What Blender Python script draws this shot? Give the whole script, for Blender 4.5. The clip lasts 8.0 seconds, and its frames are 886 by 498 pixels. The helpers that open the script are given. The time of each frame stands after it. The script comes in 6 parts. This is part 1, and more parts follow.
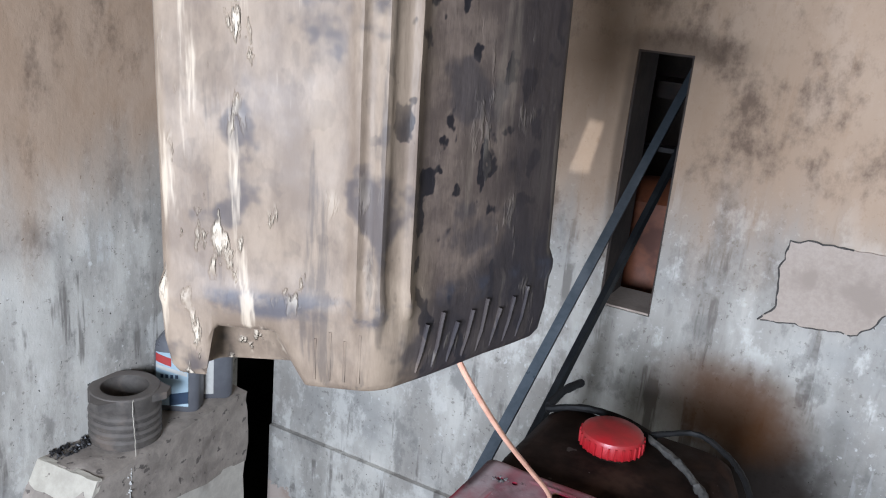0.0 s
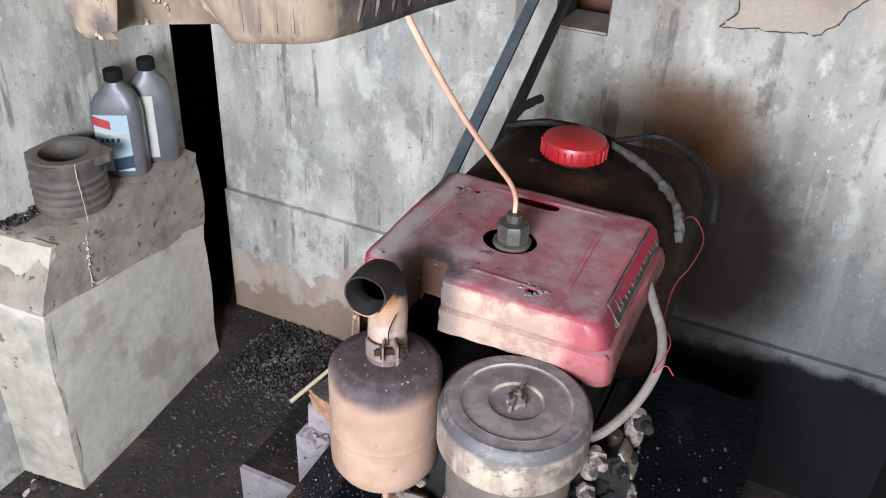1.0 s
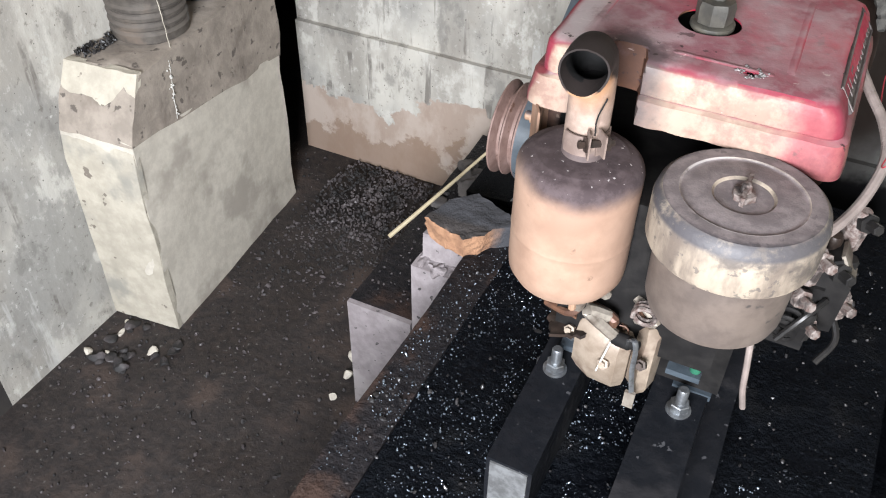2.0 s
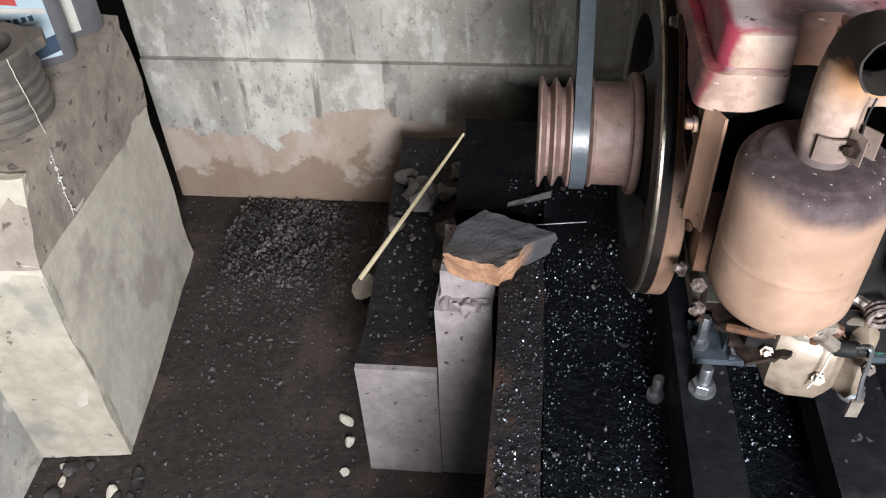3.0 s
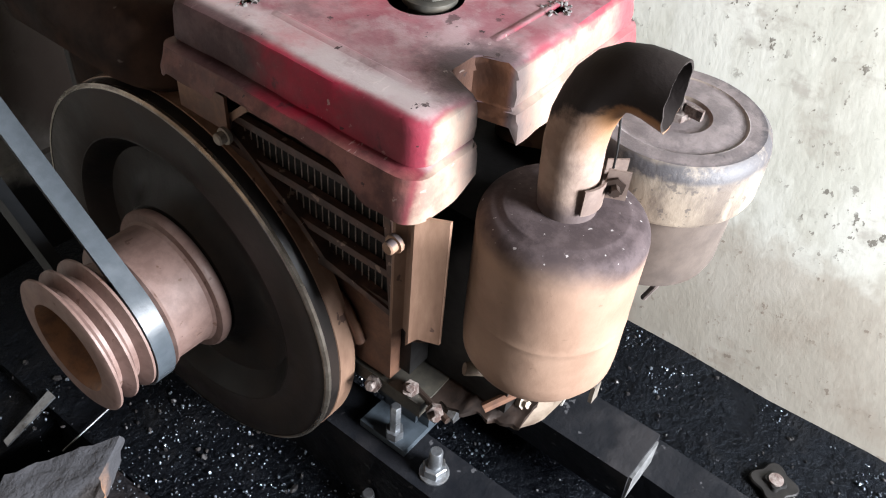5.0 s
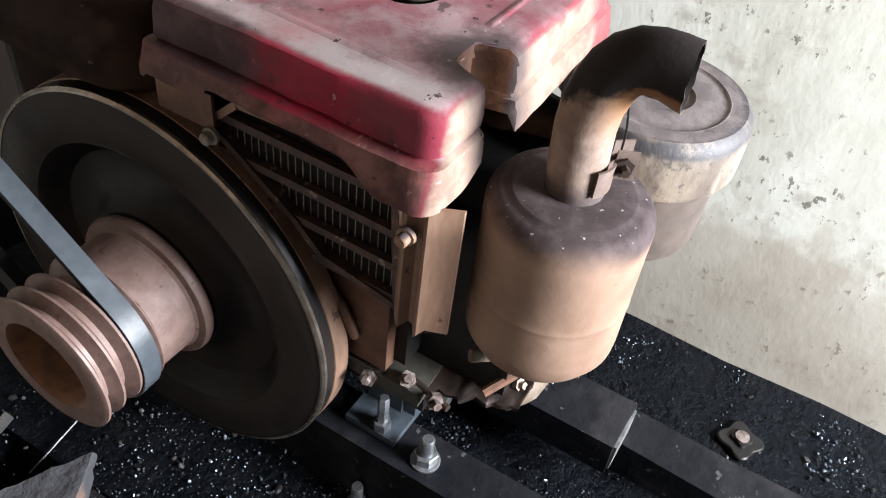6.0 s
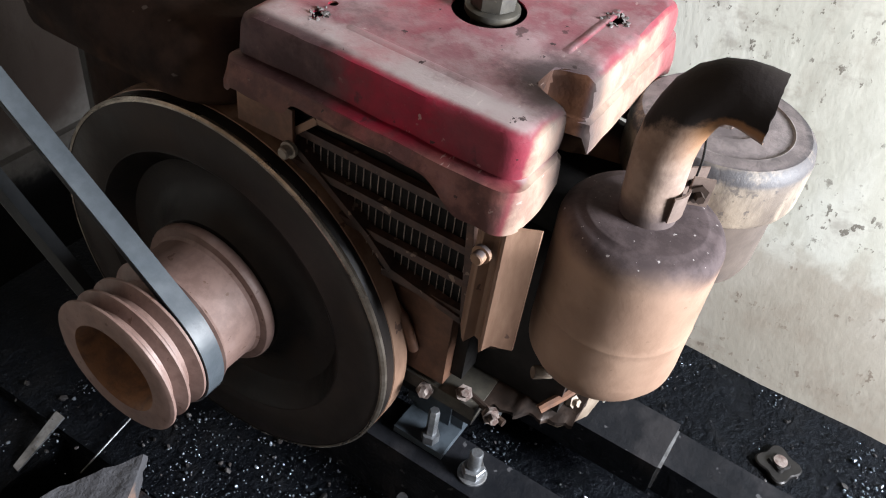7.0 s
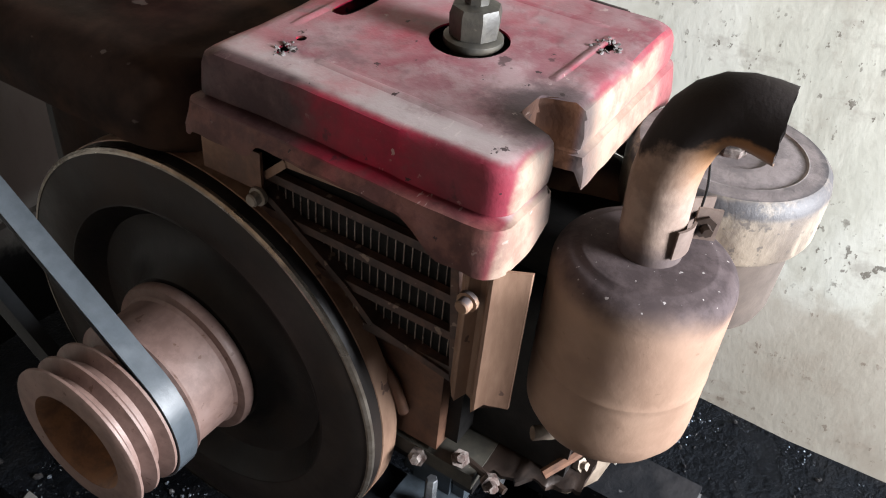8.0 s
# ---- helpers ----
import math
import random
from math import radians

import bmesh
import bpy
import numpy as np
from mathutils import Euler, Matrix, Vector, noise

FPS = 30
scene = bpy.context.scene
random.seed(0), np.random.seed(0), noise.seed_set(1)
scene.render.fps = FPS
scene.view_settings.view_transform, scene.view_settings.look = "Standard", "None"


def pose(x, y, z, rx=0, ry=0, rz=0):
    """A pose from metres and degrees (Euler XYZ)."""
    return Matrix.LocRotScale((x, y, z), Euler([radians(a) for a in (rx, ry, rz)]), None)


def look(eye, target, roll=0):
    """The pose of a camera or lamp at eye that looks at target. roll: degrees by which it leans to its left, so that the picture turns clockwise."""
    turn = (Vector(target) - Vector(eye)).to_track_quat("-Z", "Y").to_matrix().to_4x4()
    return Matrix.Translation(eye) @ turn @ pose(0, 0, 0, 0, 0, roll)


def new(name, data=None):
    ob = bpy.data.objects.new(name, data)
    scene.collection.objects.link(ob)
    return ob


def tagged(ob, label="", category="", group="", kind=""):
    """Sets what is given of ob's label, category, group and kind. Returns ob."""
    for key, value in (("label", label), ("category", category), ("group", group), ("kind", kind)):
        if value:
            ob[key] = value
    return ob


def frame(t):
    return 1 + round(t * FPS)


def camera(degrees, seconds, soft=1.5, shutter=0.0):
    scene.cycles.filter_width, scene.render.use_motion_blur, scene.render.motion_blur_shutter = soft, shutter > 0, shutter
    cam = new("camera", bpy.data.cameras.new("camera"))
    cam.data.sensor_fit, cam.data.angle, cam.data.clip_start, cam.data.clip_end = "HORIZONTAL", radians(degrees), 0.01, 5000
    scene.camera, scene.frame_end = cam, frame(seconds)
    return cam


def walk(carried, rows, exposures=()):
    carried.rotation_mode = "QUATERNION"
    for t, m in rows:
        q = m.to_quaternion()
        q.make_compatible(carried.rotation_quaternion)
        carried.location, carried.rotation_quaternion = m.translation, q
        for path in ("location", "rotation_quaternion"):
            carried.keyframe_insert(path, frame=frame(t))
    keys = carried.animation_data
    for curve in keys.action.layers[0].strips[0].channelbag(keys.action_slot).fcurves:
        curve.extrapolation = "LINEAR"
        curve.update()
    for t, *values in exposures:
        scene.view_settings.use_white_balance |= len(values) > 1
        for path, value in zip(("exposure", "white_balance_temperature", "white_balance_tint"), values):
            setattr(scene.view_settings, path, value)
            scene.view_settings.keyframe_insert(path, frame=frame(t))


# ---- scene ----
cam = camera(54.8, 8.0, soft=1.1)
PATH = [
    (0, (0.239, -0.891, 1.661), (-0.661, 0.79, 1.057), 5.5),
    (0.3, (0.252, -0.881, 1.633), (-0.577, 0.775, 0.877), 4.6),
    (0.5, (0.253, -0.87, 1.614), (-0.527, 0.76, 0.758), 4.2),
    (0.6, (0.26, -0.858, 1.6), (-0.511, 0.751, 0.697), 3.4),
    (1, (0.236, -0.867, 1.553), (-0.447, 0.686, 0.493), 3.0),
    (1.5, (0.179, -0.889, 1.491), (-0.453, 0.556, 0.261), 2.5),
    (1.7, (0.146, -0.906, 1.469), (-0.508, 0.486, 0.19), 1.8),
    (2.8, (-0.235, -0.824, 1.386), (-0.639, 0.583, 0.023), -3.3),
    (3, (-0.317, -0.792, 1.389), (-0.495, 0.644, 0.008), -2.6),
    (3.2, (-0.377, -0.733, 1.368), (-0.291, 0.709, -0.015), -1.1),
    (3.5, (-0.5, -0.61, 1.376), (0.042, 0.716, -0.02), 1.1),
    (3.7, (-0.571, -0.563, 1.383), (0.212, 0.631, -0.018), 4.0),
    (4, (-0.621, -0.525, 1.391), (0.37, 0.543, 0.022), 6.7),
    (4.5, (-0.57, -0.478, 1.375), (0.553, 0.475, 0.022), 6.6),
    (5, (-0.505, -0.441, 1.351), (0.698, 0.391, -0.013), 5.3),
    (5.2, (-0.514, -0.429, 1.364), (0.72, 0.34, -0.01), 5.4),
    (6.3, (-0.551, -0.357, 1.345), (0.761, 0.265, -0.03), 8.1),
    (6.5, (-0.559, -0.346, 1.346), (0.75, 0.287, -0.027), 8.4),
    (7, (-0.575, -0.343, 1.356), (0.737, 0.319, -0.001), 8.9),
    (7.5, (-0.572, -0.354, 1.361), (0.737, 0.347, 0.022), 8.3),
    (8, (-0.532, -0.346, 1.312), (0.839, 0.405, 0.065), 5.8),
]
walk(cam, [(t, look(eye, target, roll)) for t, eye, target, roll in PATH], exposures=[(0, -0.32, 5650, 10), (0.5, -0.24, 5850, 10), (1.0, -0.08, 6050, 10), (1.7, 0.18, 6300, 10), (3.0, -0.04, 6500, 10), (3.5, 0.33, 5800, 10), (4.0, 0.76, 5950, 10), (4.5, 0.55, 6350, 10), (5.0, 0.65, 6400, 10), (5.6, 0.58, 6400, 10), (6.4, 0.44, 6400, 10), (8.0, 0.38, 6450, 10)])

# ---- exposure and light ----
K = 1.15  # plan units to metres


def P(x, y, z):
    return Vector((x * K, y * K, z * K))


EF = pose(-0.006, 0.019, 0.0145)  # where the machine stands
EAT = tuple(EF.translation / K)


world = bpy.data.worlds.new("sky")
scene.world = world
world.use_nodes = True
wn = world.node_tree.nodes
sky = wn.new("ShaderNodeTexSky")
sky.sky_type = "NISHITA"
sky.sun_disc = False
sky.sun_elevation = radians(50)
sky.sun_rotation = radians(180)
world.node_tree.links.new(sky.outputs[0], wn["Background"].inputs[0])
wn["Background"].inputs[1].default_value = 0.05


def area(name, where, target, sx, sy, power, col):
    d = bpy.data.lights.new(name, "AREA")
    d.shape, d.size, d.size_y, d.energy, d.color = "RECTANGLE", sx * K, sy * K, power, col
    ob = new(name, d)
    ob.matrix_world = look(P(*where), P(*target))
    return ob


area("doorway_daylight", (0.11, -1.58, 1.27), (-0.06, 0.0, 0.72), 0.56, 0.62, 158, (0.93, 0.955, 1.0))
# unseen fill lamp added to light the room behind the slot
area("back_room_fill", (0.20, 1.60, 1.90), (-0.15, 1.3, 0.8), 0.5, 0.5, 0.9, (1.0, 0.95, 0.9))
SUNWAY = Vector((0.02, 0.74, -0.88)).normalized()
sun = bpy.data.lights.new("sun", "SUN")
sun.energy, sun.angle, sun.color = 5.0, radians(0.5), (1.0, 0.95, 0.86)
sun_ob = new("sun", sun)
sun_ob.matrix_world = look((0, -3, 5), Vector((0, -3, 5)) + SUNWAY)


# ---- materials ----
def links(m):
    m.use_nodes = True
    t = m.node_tree
    return t, t.nodes, t.links, t.nodes["Principled BSDF"]


def noise_node(t, scale, detail=5, rough=0.6, stretch=(1, 1, 1), coord="Object", seed=0.0):
    c = t.nodes.new("ShaderNodeTexCoord")
    mp = t.nodes.new("ShaderNodeMapping")
    mp.inputs["Scale"].default_value = stretch
    mp.inputs["Location"].default_value = (seed, seed * 1.7, seed * 0.6)
    n = t.nodes.new("ShaderNodeTexNoise")
    n.inputs["Scale"].default_value = scale
    n.inputs["Detail"].default_value = detail
    n.inputs["Roughness"].default_value = rough
    t.links.new(c.outputs[coord], mp.inputs[0])
    t.links.new(mp.outputs[0], n.inputs["Vector"])
    return n.outputs["Fac"]


def ramp(t, fac, lo, hi, a=0.0, b=1.0):
    r = t.nodes.new("ShaderNodeMapRange")
    r.clamp = True
    r.interpolation_type = "SMOOTHSTEP"
    t.links.new(fac, r.inputs[0])
    for i, v in enumerate((lo, hi, a, b)):
        r.inputs[i + 1].default_value = v
    return r.outputs[0]


ALBEDO_SCALE = 0.64  # lowers every paint alike so bounced light fills the shadows less


def mix(t, fac, a, b):
    m = t.nodes.new("ShaderNodeMix")
    m.data_type = "RGBA"
    if hasattr(fac, "links"):
        t.links.new(fac, m.inputs[0])
    else:
        m.inputs[0].default_value = fac
    for i, v in ((6, a), (7, b)):
        if hasattr(v, "links"):
            t.links.new(v, m.inputs[i])
        else:
            m.inputs[i].default_value = (v[0] * ALBEDO_SCALE, v[1] * ALBEDO_SCALE, v[2] * ALBEDO_SCALE, 1)
    return m.outputs[2]


def math2(t, op, a, b):
    m = t.nodes.new("ShaderNodeMath")
    m.operation = op
    for i, v in enumerate((a, b)):
        if hasattr(v, "links"):
            t.links.new(v, m.inputs[i])
        else:
            m.inputs[i].default_value = v
    return m.outputs[0]


def axis(t, i, coord="Object"):
    c = t.nodes.new("ShaderNodeTexCoord")
    s = t.nodes.new("ShaderNodeSeparateXYZ")
    t.links.new(c.outputs[coord], s.inputs[0])
    return s.outputs[i]


def upward(t):
    g = t.nodes.new("ShaderNodeNewGeometry")
    s = t.nodes.new("ShaderNodeSeparateXYZ")
    t.links.new(g.outputs["Normal"], s.inputs[0])
    return s.outputs[2]


def bump(t, p, fac, depth, strength=1.0):
    b = t.nodes.new("ShaderNodeBump")
    b.inputs["Distance"].default_value = depth
    b.inputs["Strength"].default_value = strength
    t.links.new(fac, b.inputs["Height"])
    if p.inputs["Normal"].links:
        t.links.new(p.inputs["Normal"].links[0].from_socket, b.inputs["Normal"])
    t.links.new(b.outputs[0], p.inputs["Normal"])


def grimy(name, base, second, stain=None, fine=40, coarse=6, rough=0.7, metal=0.0, depth=0.001, dust=None, dust_amount=0.6,
          stain_cut=(0.52, 0.66), spec=0.5, chips_cut=(0.66, 0.70), stretch=(1, 1, 1), chips=None, seed=0.0, gloss=0.15):
    """Two tones by fine grain, a third in larger blotches, dust that lies on what faces up, and small chips."""
    m = bpy.data.materials.new(name)
    t, n, l, p = links(m)
    f1 = noise_node(t, fine, 6, 0.65, stretch, seed=seed)
    f2 = noise_node(t, coarse, 5, 0.6, stretch, seed=seed + 3)
    col = mix(t, ramp(t, f1, 0.35, 0.65), base, second)
    if stain:
        col = mix(t, ramp(t, f2, *stain_cut), col, stain)
    if dust:
        f3 = noise_node(t, coarse * 2.2, 5, 0.6, seed=seed + 9)
        up = ramp(t, math2(t, "ADD", upward(t), math2(t, "MULTIPLY", f3, 0.6)), 0.75, 1.25, 0, dust_amount)
        col = mix(t, up, col, dust)
    if chips:
        f4 = noise_node(t, fine * 1.6, 3, 0.5, seed=seed + 5)
        col = mix(t, ramp(t, f4, *chips_cut), col, chips)
    l.new(col, p.inputs["Base Color"])
    l.new(ramp(t, f2, 0.3, 0.7, max(0.05, rough - gloss), min(1, rough + gloss)), p.inputs["Roughness"])
    p.inputs["Metallic"].default_value = metal
    p.inputs["Specular IOR Level"].default_value = spec
    bump(t, p, f1, depth)
    bump(t, p, f2, depth * 2.5)
    return m


def plaster(name, back_soot_shade=False, side=False):
    m = bpy.data.materials.new(name)
    t, n, l, p = links(m)
    big = noise_node(t, 2.2, 5, 0.6)
    streak = noise_node(t, 7, 6, 0.6, (1.0, 1.0, 0.28), seed=4)
    fine = noise_node(t, 60, 5, 0.7, seed=8)
    col = mix(t, ramp(t, streak, 0.38, 0.64), (0.44, 0.412, 0.365), (0.72, 0.685, 0.61))
    col = mix(t, ramp(t, big, 0.45, 0.64, 0, 0.8), col, (0.36, 0.352, 0.330))
    col = mix(t, ramp(t, fine, 0.58, 0.68, 0, 0.38), col, (0.76, 0.74, 0.69))
    col = mix(t, ramp(t, fine, 0.40, 0.33, 0, 0.5), col, (0.14, 0.12, 0.10))
    mid = noise_node(t, 9, 8, 0.66, (1, 1, 0.6), seed=12)
    col = mix(t, ramp(t, mid, 0.53, 0.62, 0, 0.66), col, (0.80, 0.77, 0.70))
    col = mix(t, ramp(t, mid, 0.45, 0.36, 0, 0.58), col, (0.24, 0.228, 0.208))
    pits = noise_node(t, 110, 2, 0.5, (1, 1, 0.7), seed=21)
    col = mix(t, ramp(t, pits, 0.735, 0.76, 0, 0.9), col, (0.05, 0.045, 0.04))
    runs = noise_node(t, 26, 5, 0.6, (1.0, 1.0, 0.09), seed=51)
    broken = noise_node(t, 6, 5, 0.65, seed=57)
    col = mix(t, math2(t, "MULTIPLY", ramp(t, runs, 0.56, 0.63), ramp(t, broken, 0.48, 0.62, 0, 0.5)), col, (0.74, 0.73, 0.69))
    col = mix(t, math2(t, "MULTIPLY", ramp(t, runs, 0.43, 0.35), ramp(t, broken, 0.54, 0.42, 0, 0.8)), col, (0.20, 0.18, 0.16))
    flake = noise_node(t, 48, 4, 0.6, (1, 1, 0.8), seed=63)
    col = mix(t, math2(t, "MULTIPLY", ramp(t, flake, 0.65, 0.69), ramp(t, broken, 0.50, 0.58, 0.05, 0.7)), col, (0.82, 0.80, 0.75))
    z = axis(t, 2)
    # brown rain and dust marks high on the wall
    col = mix(t, math2(t, "MULTIPLY", ramp(t, math2(t, "ADD", z, math2(t, "MULTIPLY", streak, 0.5)), 1.28, 1.60), 0.85), col, (0.46, 0.315, 0.205))
    smoke = noise_node(t, 4, 7, 0.7, (1, 1, 0.7), seed=71)
    col = mix(t, math2(t, "MULTIPLY", ramp(t, smoke, 0.50, 0.64), ramp(t, z, 0.95, 1.35, 0.15, 0.85)), col, (0.15, 0.105, 0.078))
    if back_soot_shade:
        x = axis(t, 0)
        wob = math2(t, "MULTIPLY", math2(t, "SUBTRACT", noise_node(t, 5, 5, 0.65, seed=2), 0.5), 0.30)

        def blob(cx, cz, rx, rz, lo, hi):
            dx = math2(t, "MULTIPLY", math2(t, "SUBTRACT", x, cx * K), 1 / (rx * K))
            dz = math2(t, "MULTIPLY", math2(t, "SUBTRACT", z, cz * K), 1 / (rz * K))
            d = math2(t, "SQRT", math2(t, "ADD", math2(t, "MULTIPLY", dx, dx), math2(t, "MULTIPLY", dz, dz)), 0.0)
            return ramp(t, math2(t, "ADD", d, math2(t, "MULTIPLY", wob, 2.0)), hi, lo)

        # dull grey film low on the far half, engine shade mixed into its colour
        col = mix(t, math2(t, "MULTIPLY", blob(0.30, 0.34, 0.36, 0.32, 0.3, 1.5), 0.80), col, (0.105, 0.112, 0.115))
        # dark core behind the tank: oily soot plus the tank's shadow as colour
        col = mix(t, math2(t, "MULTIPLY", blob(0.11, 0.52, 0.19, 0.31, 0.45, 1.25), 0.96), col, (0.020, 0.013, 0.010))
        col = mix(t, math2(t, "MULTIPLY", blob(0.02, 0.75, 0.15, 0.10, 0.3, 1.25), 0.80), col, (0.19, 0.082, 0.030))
        # smoked edge of the slot
        col = mix(t, math2(t, "MULTIPLY", blob(-0.250, 1.19, 0.016, 0.18, 0.5, 1.3), 0.5), col, (0.03, 0.022, 0.018))
        col = mix(t, math2(t, "MULTIPLY", blob(-0.17, 1.37, 0.12, 0.03, 0.3, 1.3), 0.6), col, (0.10, 0.07, 0.05))
        # oil-soaked foot behind the machine, the engine's cast shadow painted in with it
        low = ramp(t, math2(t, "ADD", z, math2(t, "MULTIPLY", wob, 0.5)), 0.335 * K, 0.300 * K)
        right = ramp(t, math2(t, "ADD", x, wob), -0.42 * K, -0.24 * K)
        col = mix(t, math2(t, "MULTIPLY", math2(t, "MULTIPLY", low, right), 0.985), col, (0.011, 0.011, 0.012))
        # earth-brown foot
        peel = math2(t, "ADD", z, math2(t, "MULTIPLY", math2(t, "SUBTRACT", noise_node(t, 4.5, 9, 0.62, seed=83), 0.5), 0.50))
        foot = math2(t, "MULTIPLY", ramp(t, peel, 0.205, 0.195), ramp(t, math2(t, "ADD", x, wob), -0.36 * K, -0.44 * K))
        col = mix(t, math2(t, "MULTIPLY", foot, 0.92), col, mix(t, ramp(t, mid, 0.40, 0.60), (0.60, 0.495, 0.42), (0.47, 0.36, 0.29)))
        col = mix(t, math2(t, "MULTIPLY", math2(t, "MULTIPLY", ramp(t, peel, 0.125, 0.105), ramp(t, x, -0.36 * K, -0.44 * K)), 0.7), col, (0.30, 0.20, 0.14))
    if side:
        # blotches of beige and greenish lime, chipped pits, earth splashed up from the ground
        col = mix(t, 0.75, col, (0.80, 0.79, 0.68))
        blot = noise_node(t, 5.5, 7, 0.62, (1, 1, 0.75), seed=31)
        col = mix(t, ramp(t, blot, 0.50, 0.62, 0, 0.8), col, (0.88, 0.87, 0.78))
        col = mix(t, ramp(t, blot, 0.47, 0.36, 0, 0.5), col, (0.47, 0.42, 0.345))
        smudge = noise_node(t, 12, 6, 0.68, (1, 0.7, 1), seed=37)
        col = mix(t, ramp(t, smudge, 0.57, 0.70, 0, 0.4), col, (0.30, 0.24, 0.20))
        chip = noise_node(t, 84, 4, 0.6, (1, 1, 0.7), seed=41)
        col = mix(t, math2(t, "MULTIPLY", ramp(t, chip, 0.615, 0.64), ramp(t, smudge, 0.46, 0.60, 0, 0.8)), col, (0.16, 0.135, 0.11))
        splash = math2(t, "ADD", z, math2(t, "MULTIPLY", math2(t, "SUBTRACT", blot, 0.5), 0.40))
        col = mix(t, ramp(t, splash, 0.57, 0.49, 0, 0.52), col, (0.46, 0.365, 0.285))
        # foot turns black towards the rear end of the wall
        black_foot = math2(t, "MULTIPLY", ramp(t, splash, 0.50, 0.44), ramp(t, axis(t, 1), -0.05, 0.15))
        col = mix(t, math2(t, "MULTIPLY", black_foot, 0.96), col, (0.012, 0.012, 0.013))
        bump(t, p, chip, 0.0005)
        bump(t, p, blot, 0.0012)
    l.new(col, p.inputs["Base Color"])
    p.inputs["Roughness"].default_value = 0.88
    p.inputs["Specular IOR Level"].default_value = 0.2 if side else 0.05
    bump(t, p, big, 0.003 if side else 0.010)
    bump(t, p, streak, 0.0002 if side else 0.003)
    bump(t, p, mid, 0.0002 if side else 0.0022)
    bump(t, p, fine, 0.00025 if side else 0.0006)
    bump(t, p, flake, 0.0001 if side else 0.0010)
    return m


M_WALL = plaster("worn_plaster")
M_WALLR = plaster("blotchy_side_plaster", side=True)
M_BACK = plaster("worn_plaster_stained_shaded", True)
M_ROOMB = grimy("dark_back_room_plaster", (0.07, 0.048, 0.036), (0.045, 0.032, 0.025), (0.03, 0.022, 0.019), fine=20, coarse=2.5, rough=0.9, depth=0.002)
M_PATCH = grimy("beige_plaster_patch", (0.48, 0.395, 0.325), (0.43, 0.35, 0.285), (0.37, 0.30, 0.245), fine=120, coarse=9, rough=0.9, depth=0.0006)
M_CRACK = grimy("crack_dirt", (0.05, 0.045, 0.04), (0.09, 0.08, 0.07), fine=90, coarse=20, rough=0.95, depth=0.0005)
M_CONC = grimy("rough_concrete", (0.45, 0.385, 0.32), (0.33, 0.28, 0.232), (0.26, 0.215, 0.178), fine=26, coarse=6, rough=0.9, depth=0.002, chips=(0.15, 0.125, 0.105), chips_cut=(0.625, 0.68))
M_CONC2 = grimy("smooth_concrete", (0.78, 0.72, 0.61), (0.66, 0.60, 0.51), (0.50, 0.45, 0.38), fine=40, coarse=5, rough=0.88, depth=0.0008)
M_PLASTER_WORN = grimy("pale_worn_plaster", (0.66, 0.60, 0.49), (0.52, 0.47, 0.38), (0.38, 0.36, 0.31), fine=22, coarse=5, rough=0.9, depth=0.003, chips=(0.26, 0.22, 0.18), chips_cut=(0.67, 0.70))
# base and specular tinted blue in place of the sky's reflection
M_OIL = grimy("oily_black_ground", (0.0022, 0.0026, 0.0038), (0.0045, 0.005, 0.0068), (0.009, 0.0088, 0.0095), fine=120, coarse=9, rough=0.42, depth=0.006, gloss=0.30, chips=(0.045, 0.045, 0.05), chips_cut=(0.69, 0.72))
M_OIL.node_tree.nodes["Principled BSDF"].inputs["Specular IOR Level"].default_value = 0.06
M_OIL.node_tree.nodes["Principled BSDF"].inputs["Specular Tint"].default_value = (0.72, 0.86, 1.0, 1.0)
M_FLOOR = grimy("trodden_dirt_floor", (0.040, 0.029, 0.025), (0.017, 0.013, 0.0125), (0.070, 0.047, 0.037), fine=55, coarse=5, rough=0.72, depth=0.004, gloss=0.2, chips=(0.14, 0.13, 0.12))
M_OILDIRT = grimy("oily_brown_dirt", (0.024, 0.021, 0.022), (0.012, 0.0115, 0.0135), (0.060, 0.037, 0.029), fine=70, coarse=7, rough=0.55, depth=0.005, gloss=0.25, spec=0.12, chips=(0.10, 0.09, 0.09), chips_cut=(0.69, 0.72))
M_STUB = grimy("violet_grey_concrete", (0.34, 0.30, 0.305), (0.26, 0.225, 0.228), (0.42, 0.38, 0.375), fine=50, coarse=8, rough=0.85, depth=0.002, chips=(0.05, 0.045, 0.045))
M_OILGRIT = grimy("oily_grit", (0.030, 0.028, 0.028), (0.012, 0.011, 0.012), (0.055, 0.05, 0.05), fine=40, coarse=25, rough=0.4, depth=0.0005)
M_GRAVEL = grimy("grey_stone_chips", (0.125, 0.105, 0.106), (0.040, 0.033, 0.034), (0.02, 0.018, 0.018), fine=30, coarse=12, rough=0.6, depth=0.001, stain_cut=(0.45, 0.6))
M_SOOTROCK = grimy("sooty_concrete_rubble", (0.115, 0.10, 0.092), (0.06, 0.053, 0.052), (0.17, 0.15, 0.135), fine=40, coarse=9, rough=0.75, depth=0.002)
M_BRICK = grimy("broken_brick", (0.46, 0.25, 0.14), (0.33, 0.17, 0.095), fine=60, coarse=12, rough=0.9, depth=0.004, dust=(0.045, 0.042, 0.042), dust_amount=0.97)
